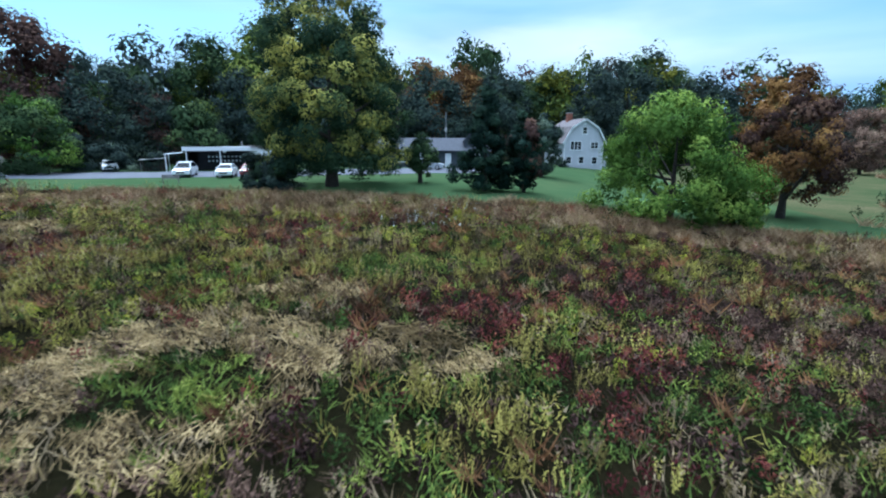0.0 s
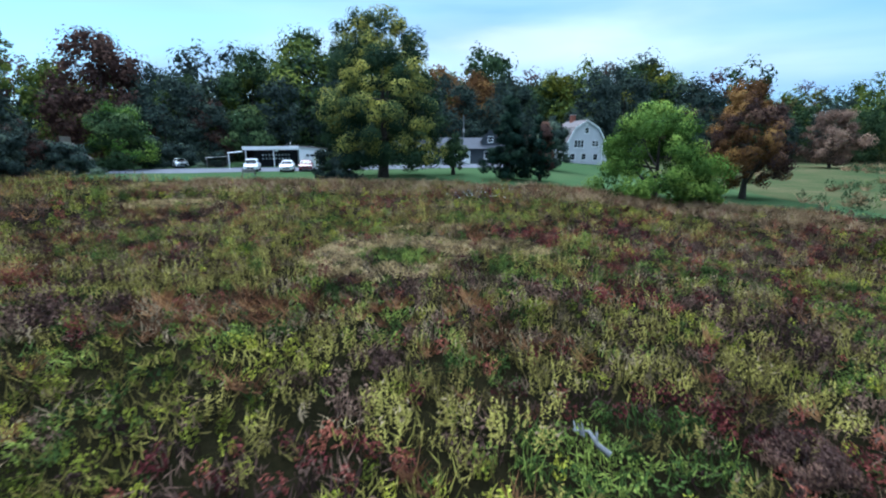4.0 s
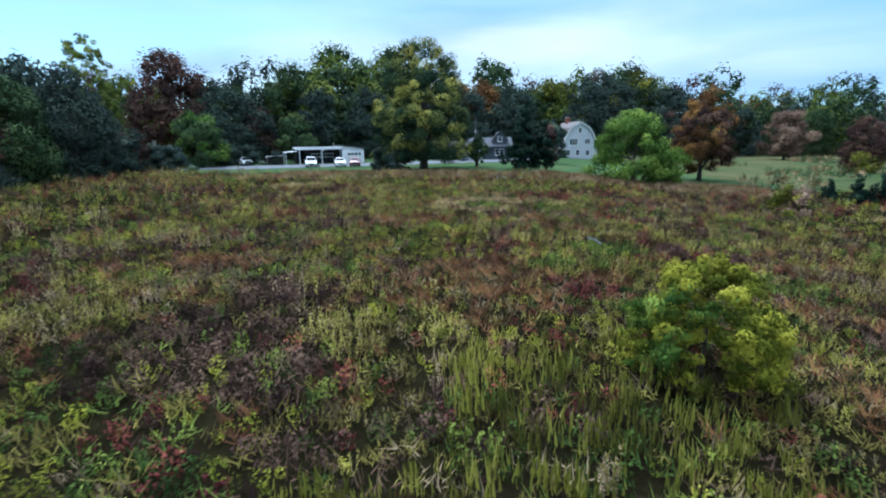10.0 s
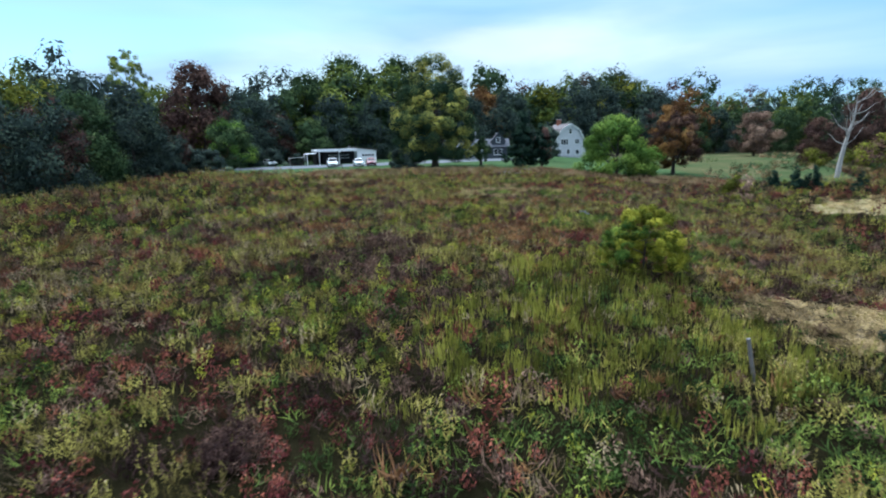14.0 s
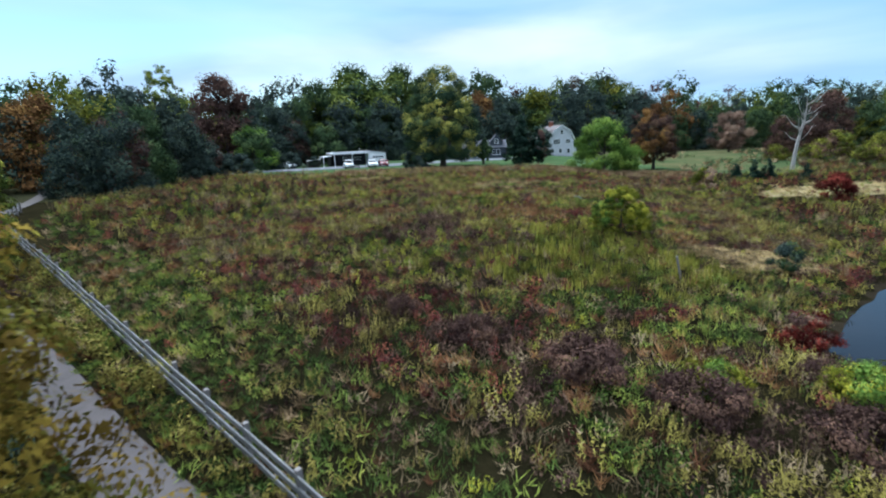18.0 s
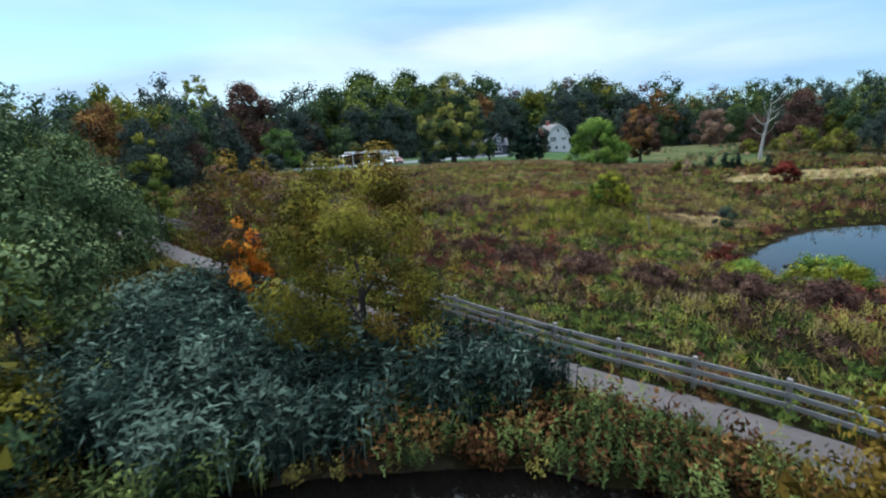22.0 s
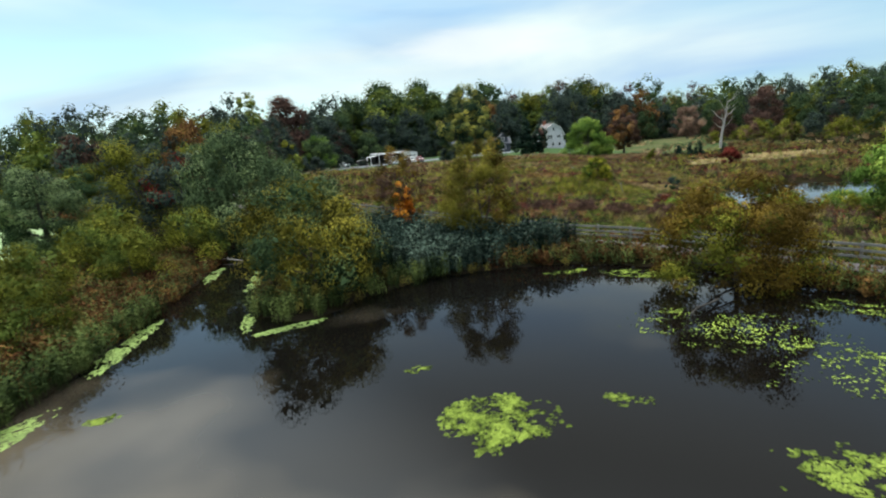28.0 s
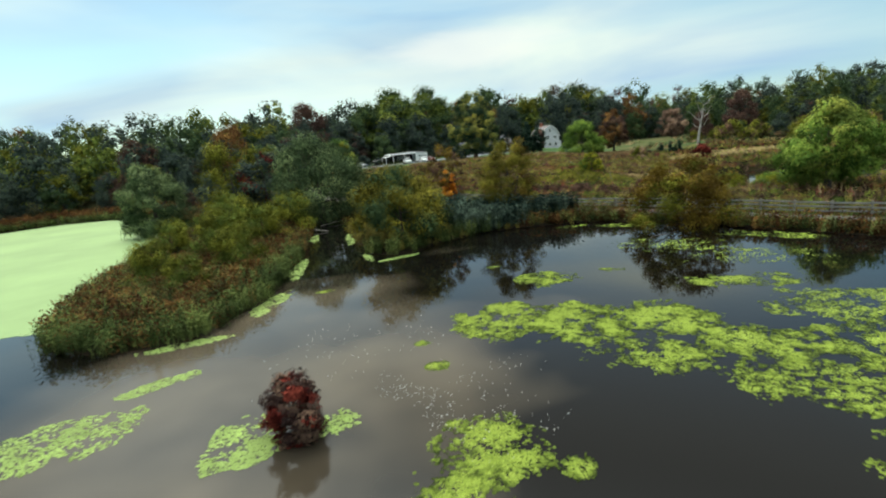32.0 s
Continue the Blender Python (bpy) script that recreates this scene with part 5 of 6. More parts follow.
def shore_plants():
    rs = np.random.RandomState(95)
    n = 62000
    x, y = rs.uniform(-70, 22, n), rs.uniform(-92, -16, n)
    d = poly_dist(x, y, POND)
    bank = (d > -0.2) & (line_dist(x, y, PATHWAY) > 1.25) & (line_dist(x, y, FENCE) > 0.25) & (x + y < -61)
    reed = bank & (spot(x, y, -29, -46.5, 6.2, 4.2, 3) | spot(x, y, -20, -46.6, 4.5, 2.0, 4) | spot(x, y, -33, -40, 4, 4, 2)) & (rs.rand(n) < 0.5)
    cat = (d > -0.5) & (d < 1.0) & (spot(x, y, -30.5, -51.2, 4.5, 2.0, 2) | spot(x, y, -37, -55, 3.4, 2.2, 5) | (spot(x, y, -52, -72, 7, 3.2, 1)) | spot(x, y, -45.8, -62, 2.5, 10, 6)) & ~reed & (rs.rand(n) < 0.7)
    pen = bank & (x < -43) & (y < -34) & ~cat & (rs.rand(n) < 0.6)
    edge = bank & (x > -24) & (d < 2.4) & ~reed & (rs.rand(n) < 0.8)
    u, v = jittered(rs, -42, -12, -54, -32, 0.36)
    stand = (poly_dist(u, v, POND) > -0.1) & (line_dist(u, v, PATHWAY) > 1.35) & (line_dist(u, v, FENCE) > 0.3) & (u + v < -61)
    stand &= spot(u, v, -29, -46.5, 6.2, 4.2, 3) | spot(u, v, -20, -46.6, 4.5, 2.0, 4) | spot(u, v, -33, -40, 4, 4, 2)
    scatter("reeds", "dense blue-green common reeds on the bank", "reed", [M_REED], u[stand], v[stand], 1.25 + 0.35 * vnoise(u[stand], v[stand], 0.5, 2), 111, stretch=1.4)
    scatter("cattails", "dark green cattails at the water's edge", "reed", [M_CATTAIL], x[cat], y[cat], np.full(cat.sum(), 1.0), 112, stretch=1.35)
    k = rs.rand(n)
    scatter("marsh_weeds", "rusty brown marsh weeds", "bushy", [M_RUST], *(q[(pen & (k < 0.55)) | (edge & (k < 0.40))] for q in (x, y)), np.full(((pen & (k < 0.55)) | (edge & (k < 0.40))).sum(), 1.2), 113)
    scatter("marsh_greens", "green marsh weeds on the bank", "leafy", [M_CATTAIL, M_RUST], *(q[(pen & (k > 0.55)) | (edge & (k > 0.40))] for q in (x, y)), np.full(((pen & (k > 0.55)) | (edge & (k > 0.40))).sum(), 1.15), 114)
    vx, vy = rs.uniform(-45, 6, 30000), rs.uniform(-78, -18, 30000)
    vd = line_dist(vx, vy, PATHWAY)
    vg = (vd > 0.72) & (vd < 1.7) & (poly_dist(vx, vy, POND) > 0.3) & (line_dist(vx, vy, FENCE) > 0.12)
    dry = vnoise(vx, vy, 0.6, 2) > 0.52
    scatter("verge_grass", "short green grass along the path edges", "grass", [M_LUSH], vx[vg & ~dry], vy[vg & ~dry], np.full((vg & ~dry).sum(), 0.36), 116)
    scatter("dry_verge", "dry brown grass along the path edges", "grass", [M_RUST], vx[vg & dry], vy[vg & dry], np.full((vg & dry).sum(), 0.40), 117)
    rest = bank & ~reed & ~cat & (x > -43) & ~edge & (k < 0.32)
    scatter("bank_weeds", "mixed rough weeds between path and pond", "bushy", [M_GOLDENROD], x[rest], y[rest], np.full(rest.sum(), 0.85), 115)


shore_plants()


def far_bank():
    """Brush and sedge along the far bank of the duckweed pond."""
    rs = np.random.RandomState(96)
    x, y = rs.uniform(-150, -70, 26000), rs.uniform(-70, 24, 26000)
    d = poly_dist(x, y, POND)
    sedge, brush = (d > -0.3) & (d < 1.6), (d > 1.2) & (d < 7)
    scatter("far_sedge", "dark green sedge along the far bank", "reed", [M_CATTAIL], x[sedge], y[sedge], np.full(sedge.sum(), 1.3), 141)
    brush &= rs.rand(len(x)) < 0.45
    scatter("far_brush", "rusty red brush on the far bank", "bushy", [M_RUST], x[brush], y[brush], np.full(brush.sum(), 1.7), 142)


far_bank()


def pasture_brush():
    """Rough tufts and low brush dotted over the far pasture."""
    rs = np.random.RandomState(99)
    x, y = rs.uniform(28, 140, 3600), rs.uniform(-20, 92, 3600)
    ok = (y > np.interp(x, *zip(*LAWN_FRONT)) + 3) | (x > 52)
    ok &= (poly_dist(x, y, WOODS_LEFT) > -2) & (vnoise(x, y, 0.09, 3) + 0.004 * (x - 60) > 0.52)
    x, y = x[ok], y[ok]
    green = rs.rand(len(x)) < 0.55
    scatter("pasture_brush", "low green brush in the far pasture", "bushy", [M_MID], x[green], y[green], np.full(green.sum(), 1.3), 143)
    scatter("pasture_tufts", "tan and olive grass tufts in the far pasture", "grass", [M_TANGRASS], x[~green], y[~green], np.full((~green).sum(), 1.4), 144)


pasture_brush()

# ---- buildings ----
M_SIDING = plain_mat("grey_white_siding", (0.52, 0.52, 0.56), 0.7, 0, 0.08, 0.8)
M_ROOF = plain_mat("weathered_brown_shingle", (0.16, 0.14, 0.14), 0.9, 0, 0.25, 2.5, 0.4)
M_SLATE = plain_mat("grey_blue_shingle", (0.075, 0.08, 0.095), 0.9, 0, 0.2, 2.5, 0.4)
M_TRIM = plain_mat("white_trim", (0.78, 0.79, 0.80), 0.55, 0, 0.05, 1.5)
M_WHITEROOF = plain_mat("white_sheet_roof", (0.80, 0.82, 0.84), 0.45, 0, 0.06, 0.7)
M_BRICK = plain_mat("chimney_brick", (0.24, 0.090, 0.060), 0.9, 0, 0.3, 6.0, 0.4)
# near-black walls: the deep shade of the open bay is put into their colour
M_DARKWALL = plain_mat("shade_black_bay_wall", (0.018, 0.018, 0.022), 0.8, 0, 0.2, 2.0)
M_CONCRETE = plain_mat("pale_concrete", (0.42, 0.41, 0.40), 0.9, 0, 0.15, 1.5, 0.2)
M_BLUESIDING = plain_mat("blue_grey_siding", (0.06, 0.07, 0.085), 0.8, 0, 0.12, 0.8)
M_STUCCO = plain_mat("beige_stucco", (0.18, 0.165, 0.14), 0.9, 0, 0.15, 1.2, 0.3)
M_GREYWOOD = plain_mat("weathered_fence_wood", (0.165, 0.165, 0.165), 0.9, 0, 0.30, 2.4, 0.5)
M_POSTWOOD = plain_mat("dark_post_wood", (0.17, 0.155, 0.15), 0.9, 0, 0.30, 3.0, 0.5)


def glass_mat():
    m, nt, b = mat_base("window_glass", 0.05, 0, 0.6)
    b.inputs["Base Color"].default_value = (0.015, 0.02, 0.028, 1)
    return m


M_GLASS = glass_mat()


def prism(profile, y0, y1):
    """A closed outline in x and z, drawn out along y."""
    bm = bmesh.new()
    a = [bm.verts.new((x, y0, z)) for x, z in profile]
    b = [bm.verts.new((x, y1, z)) for x, z in profile]
    n = len(a)
    bm.faces.new(a)
    bm.faces.new(b[::-1])
    for i in range(n):
        bm.faces.new((a[i], b[i], b[(i + 1) % n], a[(i + 1) % n]))
    bmesh.ops.recalc_face_normals(bm, faces=bm.faces[:])
    return bm


def slab(p, q, t, y0, y1):
    """A sloping roof plane of thickness t from p to q (x, z), along y."""
    d = Vector((q[0] - p[0], q[1] - p[1])).normalized()
    n = Vector((-d.y, d.x)) * t
    if n.y < 0:
        n = -n
    return prism([p, q, (q[0] + n.x, q[1] + n.y), (p[0] + n.x, p[1] + n.y)], y0, y1)


def window(parent, x, z, w, h, y=0.0, lights=1, side=None):
    """A framed window proud of a wall that faces -y (or -x for side)."""
    m = Matrix.Translation((x, y, z)) if side is None else Matrix.Translation((side, x, z)) @ Matrix.Rotation(radians(-90), 4, "Z")
    fr = bmesh.new()
    for lo, hi in (((-w / 2 - 0.1, -0.07, -h / 2 - 0.1), (w / 2 + 0.1, -0.01, -h / 2)), ((-w / 2 - 0.1, -0.07, h / 2), (w / 2 + 0.1, -0.01, h / 2 + 0.1)),
                   ((-w / 2 - 0.1, -0.07, -h / 2), (-w / 2, -0.01, h / 2)), ((w / 2, -0.07, -h / 2), (w / 2 + 0.1, -0.01, h / 2))):
        add_box(fr, lo, hi)
    for k in range(1, lights):
        c = -w / 2 + w * k / lights
        add_box(fr, (c - 0.05, -0.07, -h / 2), (c + 0.05, -0.01, h / 2))
    add_box(fr, (-w / 2, -0.055, -0.025), (w / 2, -0.015, 0.025))
    bmesh.ops.transform(fr, matrix=m, verts=fr.verts[:])
    win = part("window", fr, M_TRIM, parent)
    for k in range(lights):
        a, b = -w / 2 + w * k / lights + 0.02, -w / 2 + w * (k + 1) / lights - 0.02
        pn = box((a, -0.03, -h / 2), (b, 0.0, h / 2))
        bmesh.ops.transform(pn, matrix=m, verts=pn.verts[:])
        part("pane", pn, M_GLASS, win)
    sl = box((-w / 2 - 0.14, -0.12, -h / 2 - 0.15), (w / 2 + 0.14, -0.012, -h / 2 - 0.1))
    bmesh.ops.transform(sl, matrix=m, verts=sl.verts[:])
    part("sill", sl, M_TRIM, win)
    return win


def gambrel_house():
    h = thing("house", "pale grey gambrel-roofed house with a brick chimney", "house")
    W, D, B, E, K, P = 3.55, 9.0, 0.0, 5.3, 7.6, 9.0
    prof = [(-W, -0.6), (W, -0.6), (W, E), (2.35, K), (0, P), (-2.35, K), (-W, E)]
    part("wall", prism(prof, 0, D), M_SIDING, h)
    part("foundation", box((-W - 0.04, -0.04, -1.0), (W + 0.04, D + 0.04, 0.35)), M_CONCRETE, h)
    for a, b in (((-W - 0.35, E - 0.45), (-2.35, K)), ((-2.35, K), (0, P)), ((W + 0.35, E - 0.45), (2.35, K)), ((2.35, K), (0, P))):
        part("roof", slab(a, b, 0.16, -0.35, D + 0.35), M_ROOF, h)
        part("verge_trim", slab((a[0] * 1.004, a[1] - 0.16), (b[0] * 1.004, b[1] - 0.16), 0.24, -0.40, -0.352), M_TRIM, h)
    ch = part("chimney", box((-0.75, 5.6, P - 1.6), (0.15, 6.5, P + 1.25), 0.02), M_BRICK, h)
    part("chimney_cap", box((-0.83, 5.52, P + 1.25), (0.23, 6.58, P + 1.36)), M_CONCRETE, ch)
    window(h, 0.05, 7.1, 0.75, 1.05)
    window(h, -1.45, 4.55, 1.9, 1.35, lights=3)
    window(h, 1.95, 4.6, 1.3, 1.0, lights=2)
    window(h, -2.65, 2.1, 0.9, 1.1)
    window(h, -0.35, 2.1, 0.9, 1.1)
    window(h, 2.1, 2.0, 0.9, 1.1)
    window(h, -2.6, 0.1, 0.8, 0.4, y=-0.04)
    for k in (2.0, 4.6, 7.2):
        window(h, k, 2.2, 0.9, 1.3, side=-W)
    part("corner_board", box((-W - 0.03, -0.03, -0.5), (-W + 0.12, 0.09, E - 0.1)), M_TRIM, h)
    part("corner_board", box((W - 0.12, -0.03, -0.5), (W + 0.03, 0.09, E - 0.1)), M_TRIM, h)
    lp = part("gable_vent", box((-0.22, -0.05, 8.05), (0.22, -0.01, 8.4), 0.01), M_TRIM, h)
    part("annex_wall", box((W, 4.2, -0.6), (W + 3.2, D - 0.5, 3.0)), M_SIDING, h)
    part("annex_roof", slab((W + 3.5, 2.9), (W, 3.7), 0.14, 4.0, D - 0.3), M_ROOF, h)
    h.matrix_basis = pose(20.5, 86.0, 3.35, 0, 0, 11)


gambrel_house()


def carport():
    g = thing("carport_garage", "low white-roofed carport with dark open bay and white garage", "garage")
    L, D = 8.4, 6.5
    # local x along the front, y to the back
    part("roof_deck", prism([(-0.3, 2.72), (L, 2.78), (L, 3.18), (-0.3, 3.10)], -0.5, D), M_WHITEROOF, g)
    part("fascia", box((-0.32, -0.56, 2.62), (L + 0.02, -0.5, 3.2)), M_TRIM, g)
    part("back_wall", box((0, D - 0.2, -0.3), (L, D, 2.74)), M_DARKWALL, g)
    part("end_wall", box((-0.05, 2.6, -0.3), (0.12, D - 0.2, 2.74)), M_DARKWALL, g)
    part("inner_wall", box((1.4, 2.2, -0.3), (L, 2.35, 2.70)), M_DARKWALL, g)
    for row, z in enumerate((1.15, 1.75)):
        for k in range(9):
            part("small_pane", box((2.7 + 0.52 * k, 2.14, z - 0.11), (2.7 + 0.52 * k + 0.24, 2.198, z + 0.11)), M_TRIM, g)
    for x in (0.05, 4.3):
        part("post", box((x, -0.3, -0.3), (x + 0.16, -0.14, 2.74), 0.015), M_TRIM, g)
    part("lamp_shade", box((4.7, 1.2, 2.3), (5.2, 1.7, 2.6), 0.08), M_TRIM, g)
    # white garage end with a gable towards the drive
    gp = [(L, -0.3), (L + 4.4, -0.3), (L + 4.4, 2.5), (L + 2.2, 3.1), (L, 3.2)]
    part("garage_wall", prism(gp, -0.35, D), M_TRIM, g)
    part("garage_roof", slab((L - 0.1, 3.2), (L + 4.7, 2.62), 0.14, -0.6, D + 0.2), M_ROOF, g)
    door = part("garage_door", box((L + 0.9, -0.40, -0.1), (L + 3.9, -0.353, 2.15), 0.01), M_TRIM, g, "white panelled garage door")
    for k in range(4):
        part("door_pane", box((L + 1.1 + 0.7 * k, -0.425, 1.45), (L + 1.62 + 0.7 * k, -0.402, 1.85)), M_GLASS, door)
    for k in range(3):
        part("door_rail", box((L + 0.92, -0.418, 0.2 + 0.5 * k), (L + 3.88, -0.402, 0.24 + 0.5 * k)), M_CONCRETE, door)
    # lean-to at the other end
    part("lean_to_roof", slab((-2.6, 2.15), (-0.33, 2.35), 0.09, -0.2, 3.6), M_WHITEROOF, g)
    part("lean_to_post", box((-2.5, -0.1, -0.3), (-2.38, 0.02, 2.16)), M_TRIM, g)
    part("lean_to_post", box((-2.5, 3.3, -0.3), (-2.38, 3.42, 2.16)), M_TRIM, g)
    part("vent_pipe", np_mesh("vent_pipe", *tube([(7.4, 3, 3.1), (7.4, 3, 3.9)], [0.06, 0.06], 8), [M_CONCRETE]), None, g)
    g.matrix_basis = pose(-38.9, 66.8, 4.62, 0, 0, 24)


carport()


def ranch_house():
    h = thing("ranch_house", "long low grey-roofed house partly hidden behind the trees", "house")
    L, D = 20.0, 7.0
    part("wall", box((0, 0, -0.6), (L, D, 2.5)), M_BLUESIDING, h)
    part("gable", prism([(0.0, 0), (L, 0), (L, 0.02), (0, 0.02)], 0.1, 0.2), M_BLUESIDING, h)
    for y0, y1 in ((-0.5, D / 2), (D + 0.5, D / 2)):
        bm = bmesh.new()
        lo, hi = min(y0, y1), max(y0, y1)
        za, zb = (2.35, 4.3) if y0 < y1 else (4.3, 2.35)
        vs = [bm.verts.new(p) for p in ((-0.4, lo, za), (L + 0.4, lo, za), (L + 0.4, hi, zb), (-0.4, hi, zb), (-0.4, lo, za + 0.15), (L + 0.4, lo, za + 0.15), (L + 0.4, hi, zb + 0.15), (-0.4, hi, zb + 0.15))]
        for f in ((0, 1, 2, 3), (7, 6, 5, 4), (0, 4, 5, 1), (1, 5, 6, 2), (2, 6, 7, 3), (3, 7, 4, 0)):
            bm.faces.new([vs[i] for i in f])
        bmesh.ops.recalc_face_normals(bm, faces=bm.faces[:])
        part("roof", bm, M_SLATE, h)
    # cross gable at one end
    part("cross_gable", prism([(16.2, 2.3), (19.2, 2.3), (19.2, 4.0), (17.7, 5.7), (16.2, 4.0)], 0.6, 4.5), M_BLUESIDING, h)
    for a, b in (((15.95, 3.75), (17.7, 5.72)), ((19.45, 3.75), (17.7, 5.72))):
        part("cross_roof", slab(a, b, 0.12, 0.3, 4.8), M_SLATE, h)
    window(h, 17.7, 4.1, 0.8, 0.9, y=0.6)
    for x, w, n in ((2.5, 1.6, 2), (6.5, 1.6, 2), (10.5, 2.2, 3), (17.6, 1.8, 2)):
        window(h, x, 1.35, w, 1.15, lights=n)
    part("door", box((13.2, -0.05, -0.1), (14.15, -0.005, 2.05), 0.01), M_TRIM, h, "white front door")
    h.matrix_basis = pose(-16.5, 78.0, 4.7, 0, 0, -3)


ranch_house()


def stucco_house():
    h = thing("stucco_house", "beige stucco building with a curved stepped gable under the trees", "house")
    prof = [(-4.5, -0.8), (2.8, -0.8), (2.8, 1.0), (2.3, 1.7), (1.6, 2.0), (0.9, 2.5), (0.55, 3.6), (0.2, 3.65), (0.2, 4.6), (-0.15, 4.6), (-0.15, 3.65), (-0.5, 3.6), (-1.0, 2.9), (-4.5, 2.8)]
    part("wall", prism(prof, 0, 5.5), M_STUCCO, h)
    for x in (-3.4, -1.3, 0.6):
        window(h, x, 1.5, 0.55, 1.0)
    part("step", box((-0.6, -0.8, -0.8), (1.2, -0.02, -0.3), 0.02), M_CONCRETE, h)
    h.matrix_basis = pose(-62.0, 58.6, ground_z(-62.0, 58.6) + 0.4, 0, 0, 28)


stucco_house()


def utility_pole():
    u = thing("utility_pole", "wooden utility pole behind the low house", "pole")
    part("pole", np_mesh("pole", *tube([(0, 0, -0.5), (0, 0, 5), (0, 0, 9.0)], [0.16, 0.14, 0.11], 10), [M_GREYWOOD], smooth=True), None, u)
    part("transformer_box", box((-0.2, -0.42, 5.6), (0.2, -0.14, 6.3), 0.03), M_CONCRETE, u)
    put(u, -3.4, 88)


utility_pole()

# ---- cars ----
M_TYRE = plain_mat("tyre_rubber", (0.02, 0.02, 0.02), 0.9)
M_RIM = plain_mat("alloy_rim", (0.5, 0.5, 0.52), 0.35, 0.8)
M_LAMP = plain_mat("headlamp_lens", (0.7, 0.72, 0.75), 0.15)
M_TAIL = plain_mat("tail_lamp", (0.35, 0.02, 0.02), 0.2)


def paint(name, col):
    m, nt, b = mat_base(name, 0.28, 0, 0.5)
    b.inputs["Base Color"].default_value = (*col, 1)
    b.inputs["Coat Weight"].default_value = 0.6
    return m


P_WHITE, P_RED, P_SILVER = paint("white_paint", (0.80, 0.82, 0.84)), paint("red_paint", (0.22, 0.012, 0.02)), paint("silver_paint", (0.45, 0.48, 0.52))


def car(label, mat, L, Wd, H, x, y, turn, dz=0.0):
    """A car along local y, nose towards -y."""
    c = thing("car", label, "car", group="parked cars")
    w = Wd / 2
    body = [(-L / 2, 0.32), (-L / 2 + 0.05, 0.70), (-L / 2 + 0.35, 0.86), (-L * 0.20, 0.98), (L * 0.44, 1.02), (L / 2 - 0.03, 0.85), (L / 2, 0.40), (L / 2 - 0.2, 0.26), (-L / 2 + 0.25, 0.24)]
    cab = [(-L * 0.24, 0.97), (-L * 0.08, H - 0.06), (0.0, H), (L * 0.28, H - 0.02), (L * 0.46, 1.0)]

    def across(prof, half, taper):
        bm = bmesh.new()
        rows = []
        for s in (-1, 1):
            rows.append([bm.verts.new((s * (half - (taper * max(0, z - 1.0) / (H - 1.0))), yy, z)) for yy, z in prof])
        bm.faces.new(rows[0])
        bm.faces.new(rows[1][::-1])
        for i in range(len(prof)):
            j = (i + 1) % len(prof)
            bm.faces.new((rows[0][i], rows[1][i], rows[1][j], rows[0][j]))
        bmesh.ops.recalc_face_normals(bm, faces=bm.faces[:])
        bmesh.ops.bevel(bm, geom=bm.edges[:], offset=0.05, segments=2, affect="EDGES", clamp_overlap=True)
        return bm

    part("body", across(body, w, 0), mat, c)
    part("cabin", across(cab, w - 0.06, 0.18), mat, c)
    glass = [(yy * 0.96, 1.02 + (z - 0.97) * 0.86) for yy, z in cab]
    sg = across([(yy * 0.93 + 0.01, z) for yy, z in glass], w - 0.045, 0.18)
    part("side_glass", sg, M_GLASS, c)
    ws = bmesh.new()
    vs = [ws.verts.new(p) for p in ((-w + 0.16, -L * 0.232 - 0.02, 1.03), (w - 0.16, -L * 0.232 - 0.02, 1.03), (w - 0.28, -L * 0.095 - 0.03, H - 0.12), (-w + 0.28, -L * 0.095 - 0.03, H - 0.12))]
    ws.faces.new(vs)
    bmesh.ops.solidify(ws, geom=ws.faces[:], thickness=0.02)
    part("windscreen", ws, M_GLASS, c)
    for sx in (-1, 1):
        part("headlight", box((sx * (w - 0.30) - 0.17, -L / 2 - 0.01, 0.62), (sx * (w - 0.30) + 0.17, -L / 2 + 0.22, 0.78), 0.03), M_LAMP, c)
        part("tail_light", box((sx * (w - 0.16) - 0.1, L / 2 - 0.12, 0.70), (sx * (w - 0.16) + 0.1, L / 2 + 0.005, 0.92), 0.03), M_TAIL, c)
        part("wing_mirror", box((sx * (w + 0.06) - 0.08, -L * 0.17, 1.0), (sx * (w + 0.06) + 0.08, -L * 0.17 + 0.12, 1.14), 0.03), mat, c)
        for yy in (-L * 0.31, L * 0.30):
            a, b = sx * (w - 0.20), sx * (w + 0.02)
            wh = part("wheel", np_mesh("wheel", *tube([(a, yy, 0.33), (a, yy, 0.33), (b, yy, 0.33), (b, yy, 0.33)], [0.02, 0.33, 0.33, 0.05], 18), [M_TYRE]), None, c)
            part("rim", np_mesh("rim", *tube([(b - 0.01 * sx, yy, 0.33), (b + 0.012 * sx, yy, 0.33), (b + 0.012 * sx, yy, 0.33)], [0.21, 0.20, 0.02], 14), [M_RIM]), None, wh)
    part("grille", box((-0.45, -L / 2 - 0.012, 0.42), (0.45, -L / 2 + 0.1, 0.60), 0.02), M_TYRE, c)
    part("number_plate", box((-0.24, L / 2 - 0.005, 0.55), (0.24, L / 2 + 0.012, 0.67)), M_TRIM, c)
    c.matrix_basis = pose(x, y, ground_z(x, y) + 0.07 + dz, 0, 0, turn)
    return c


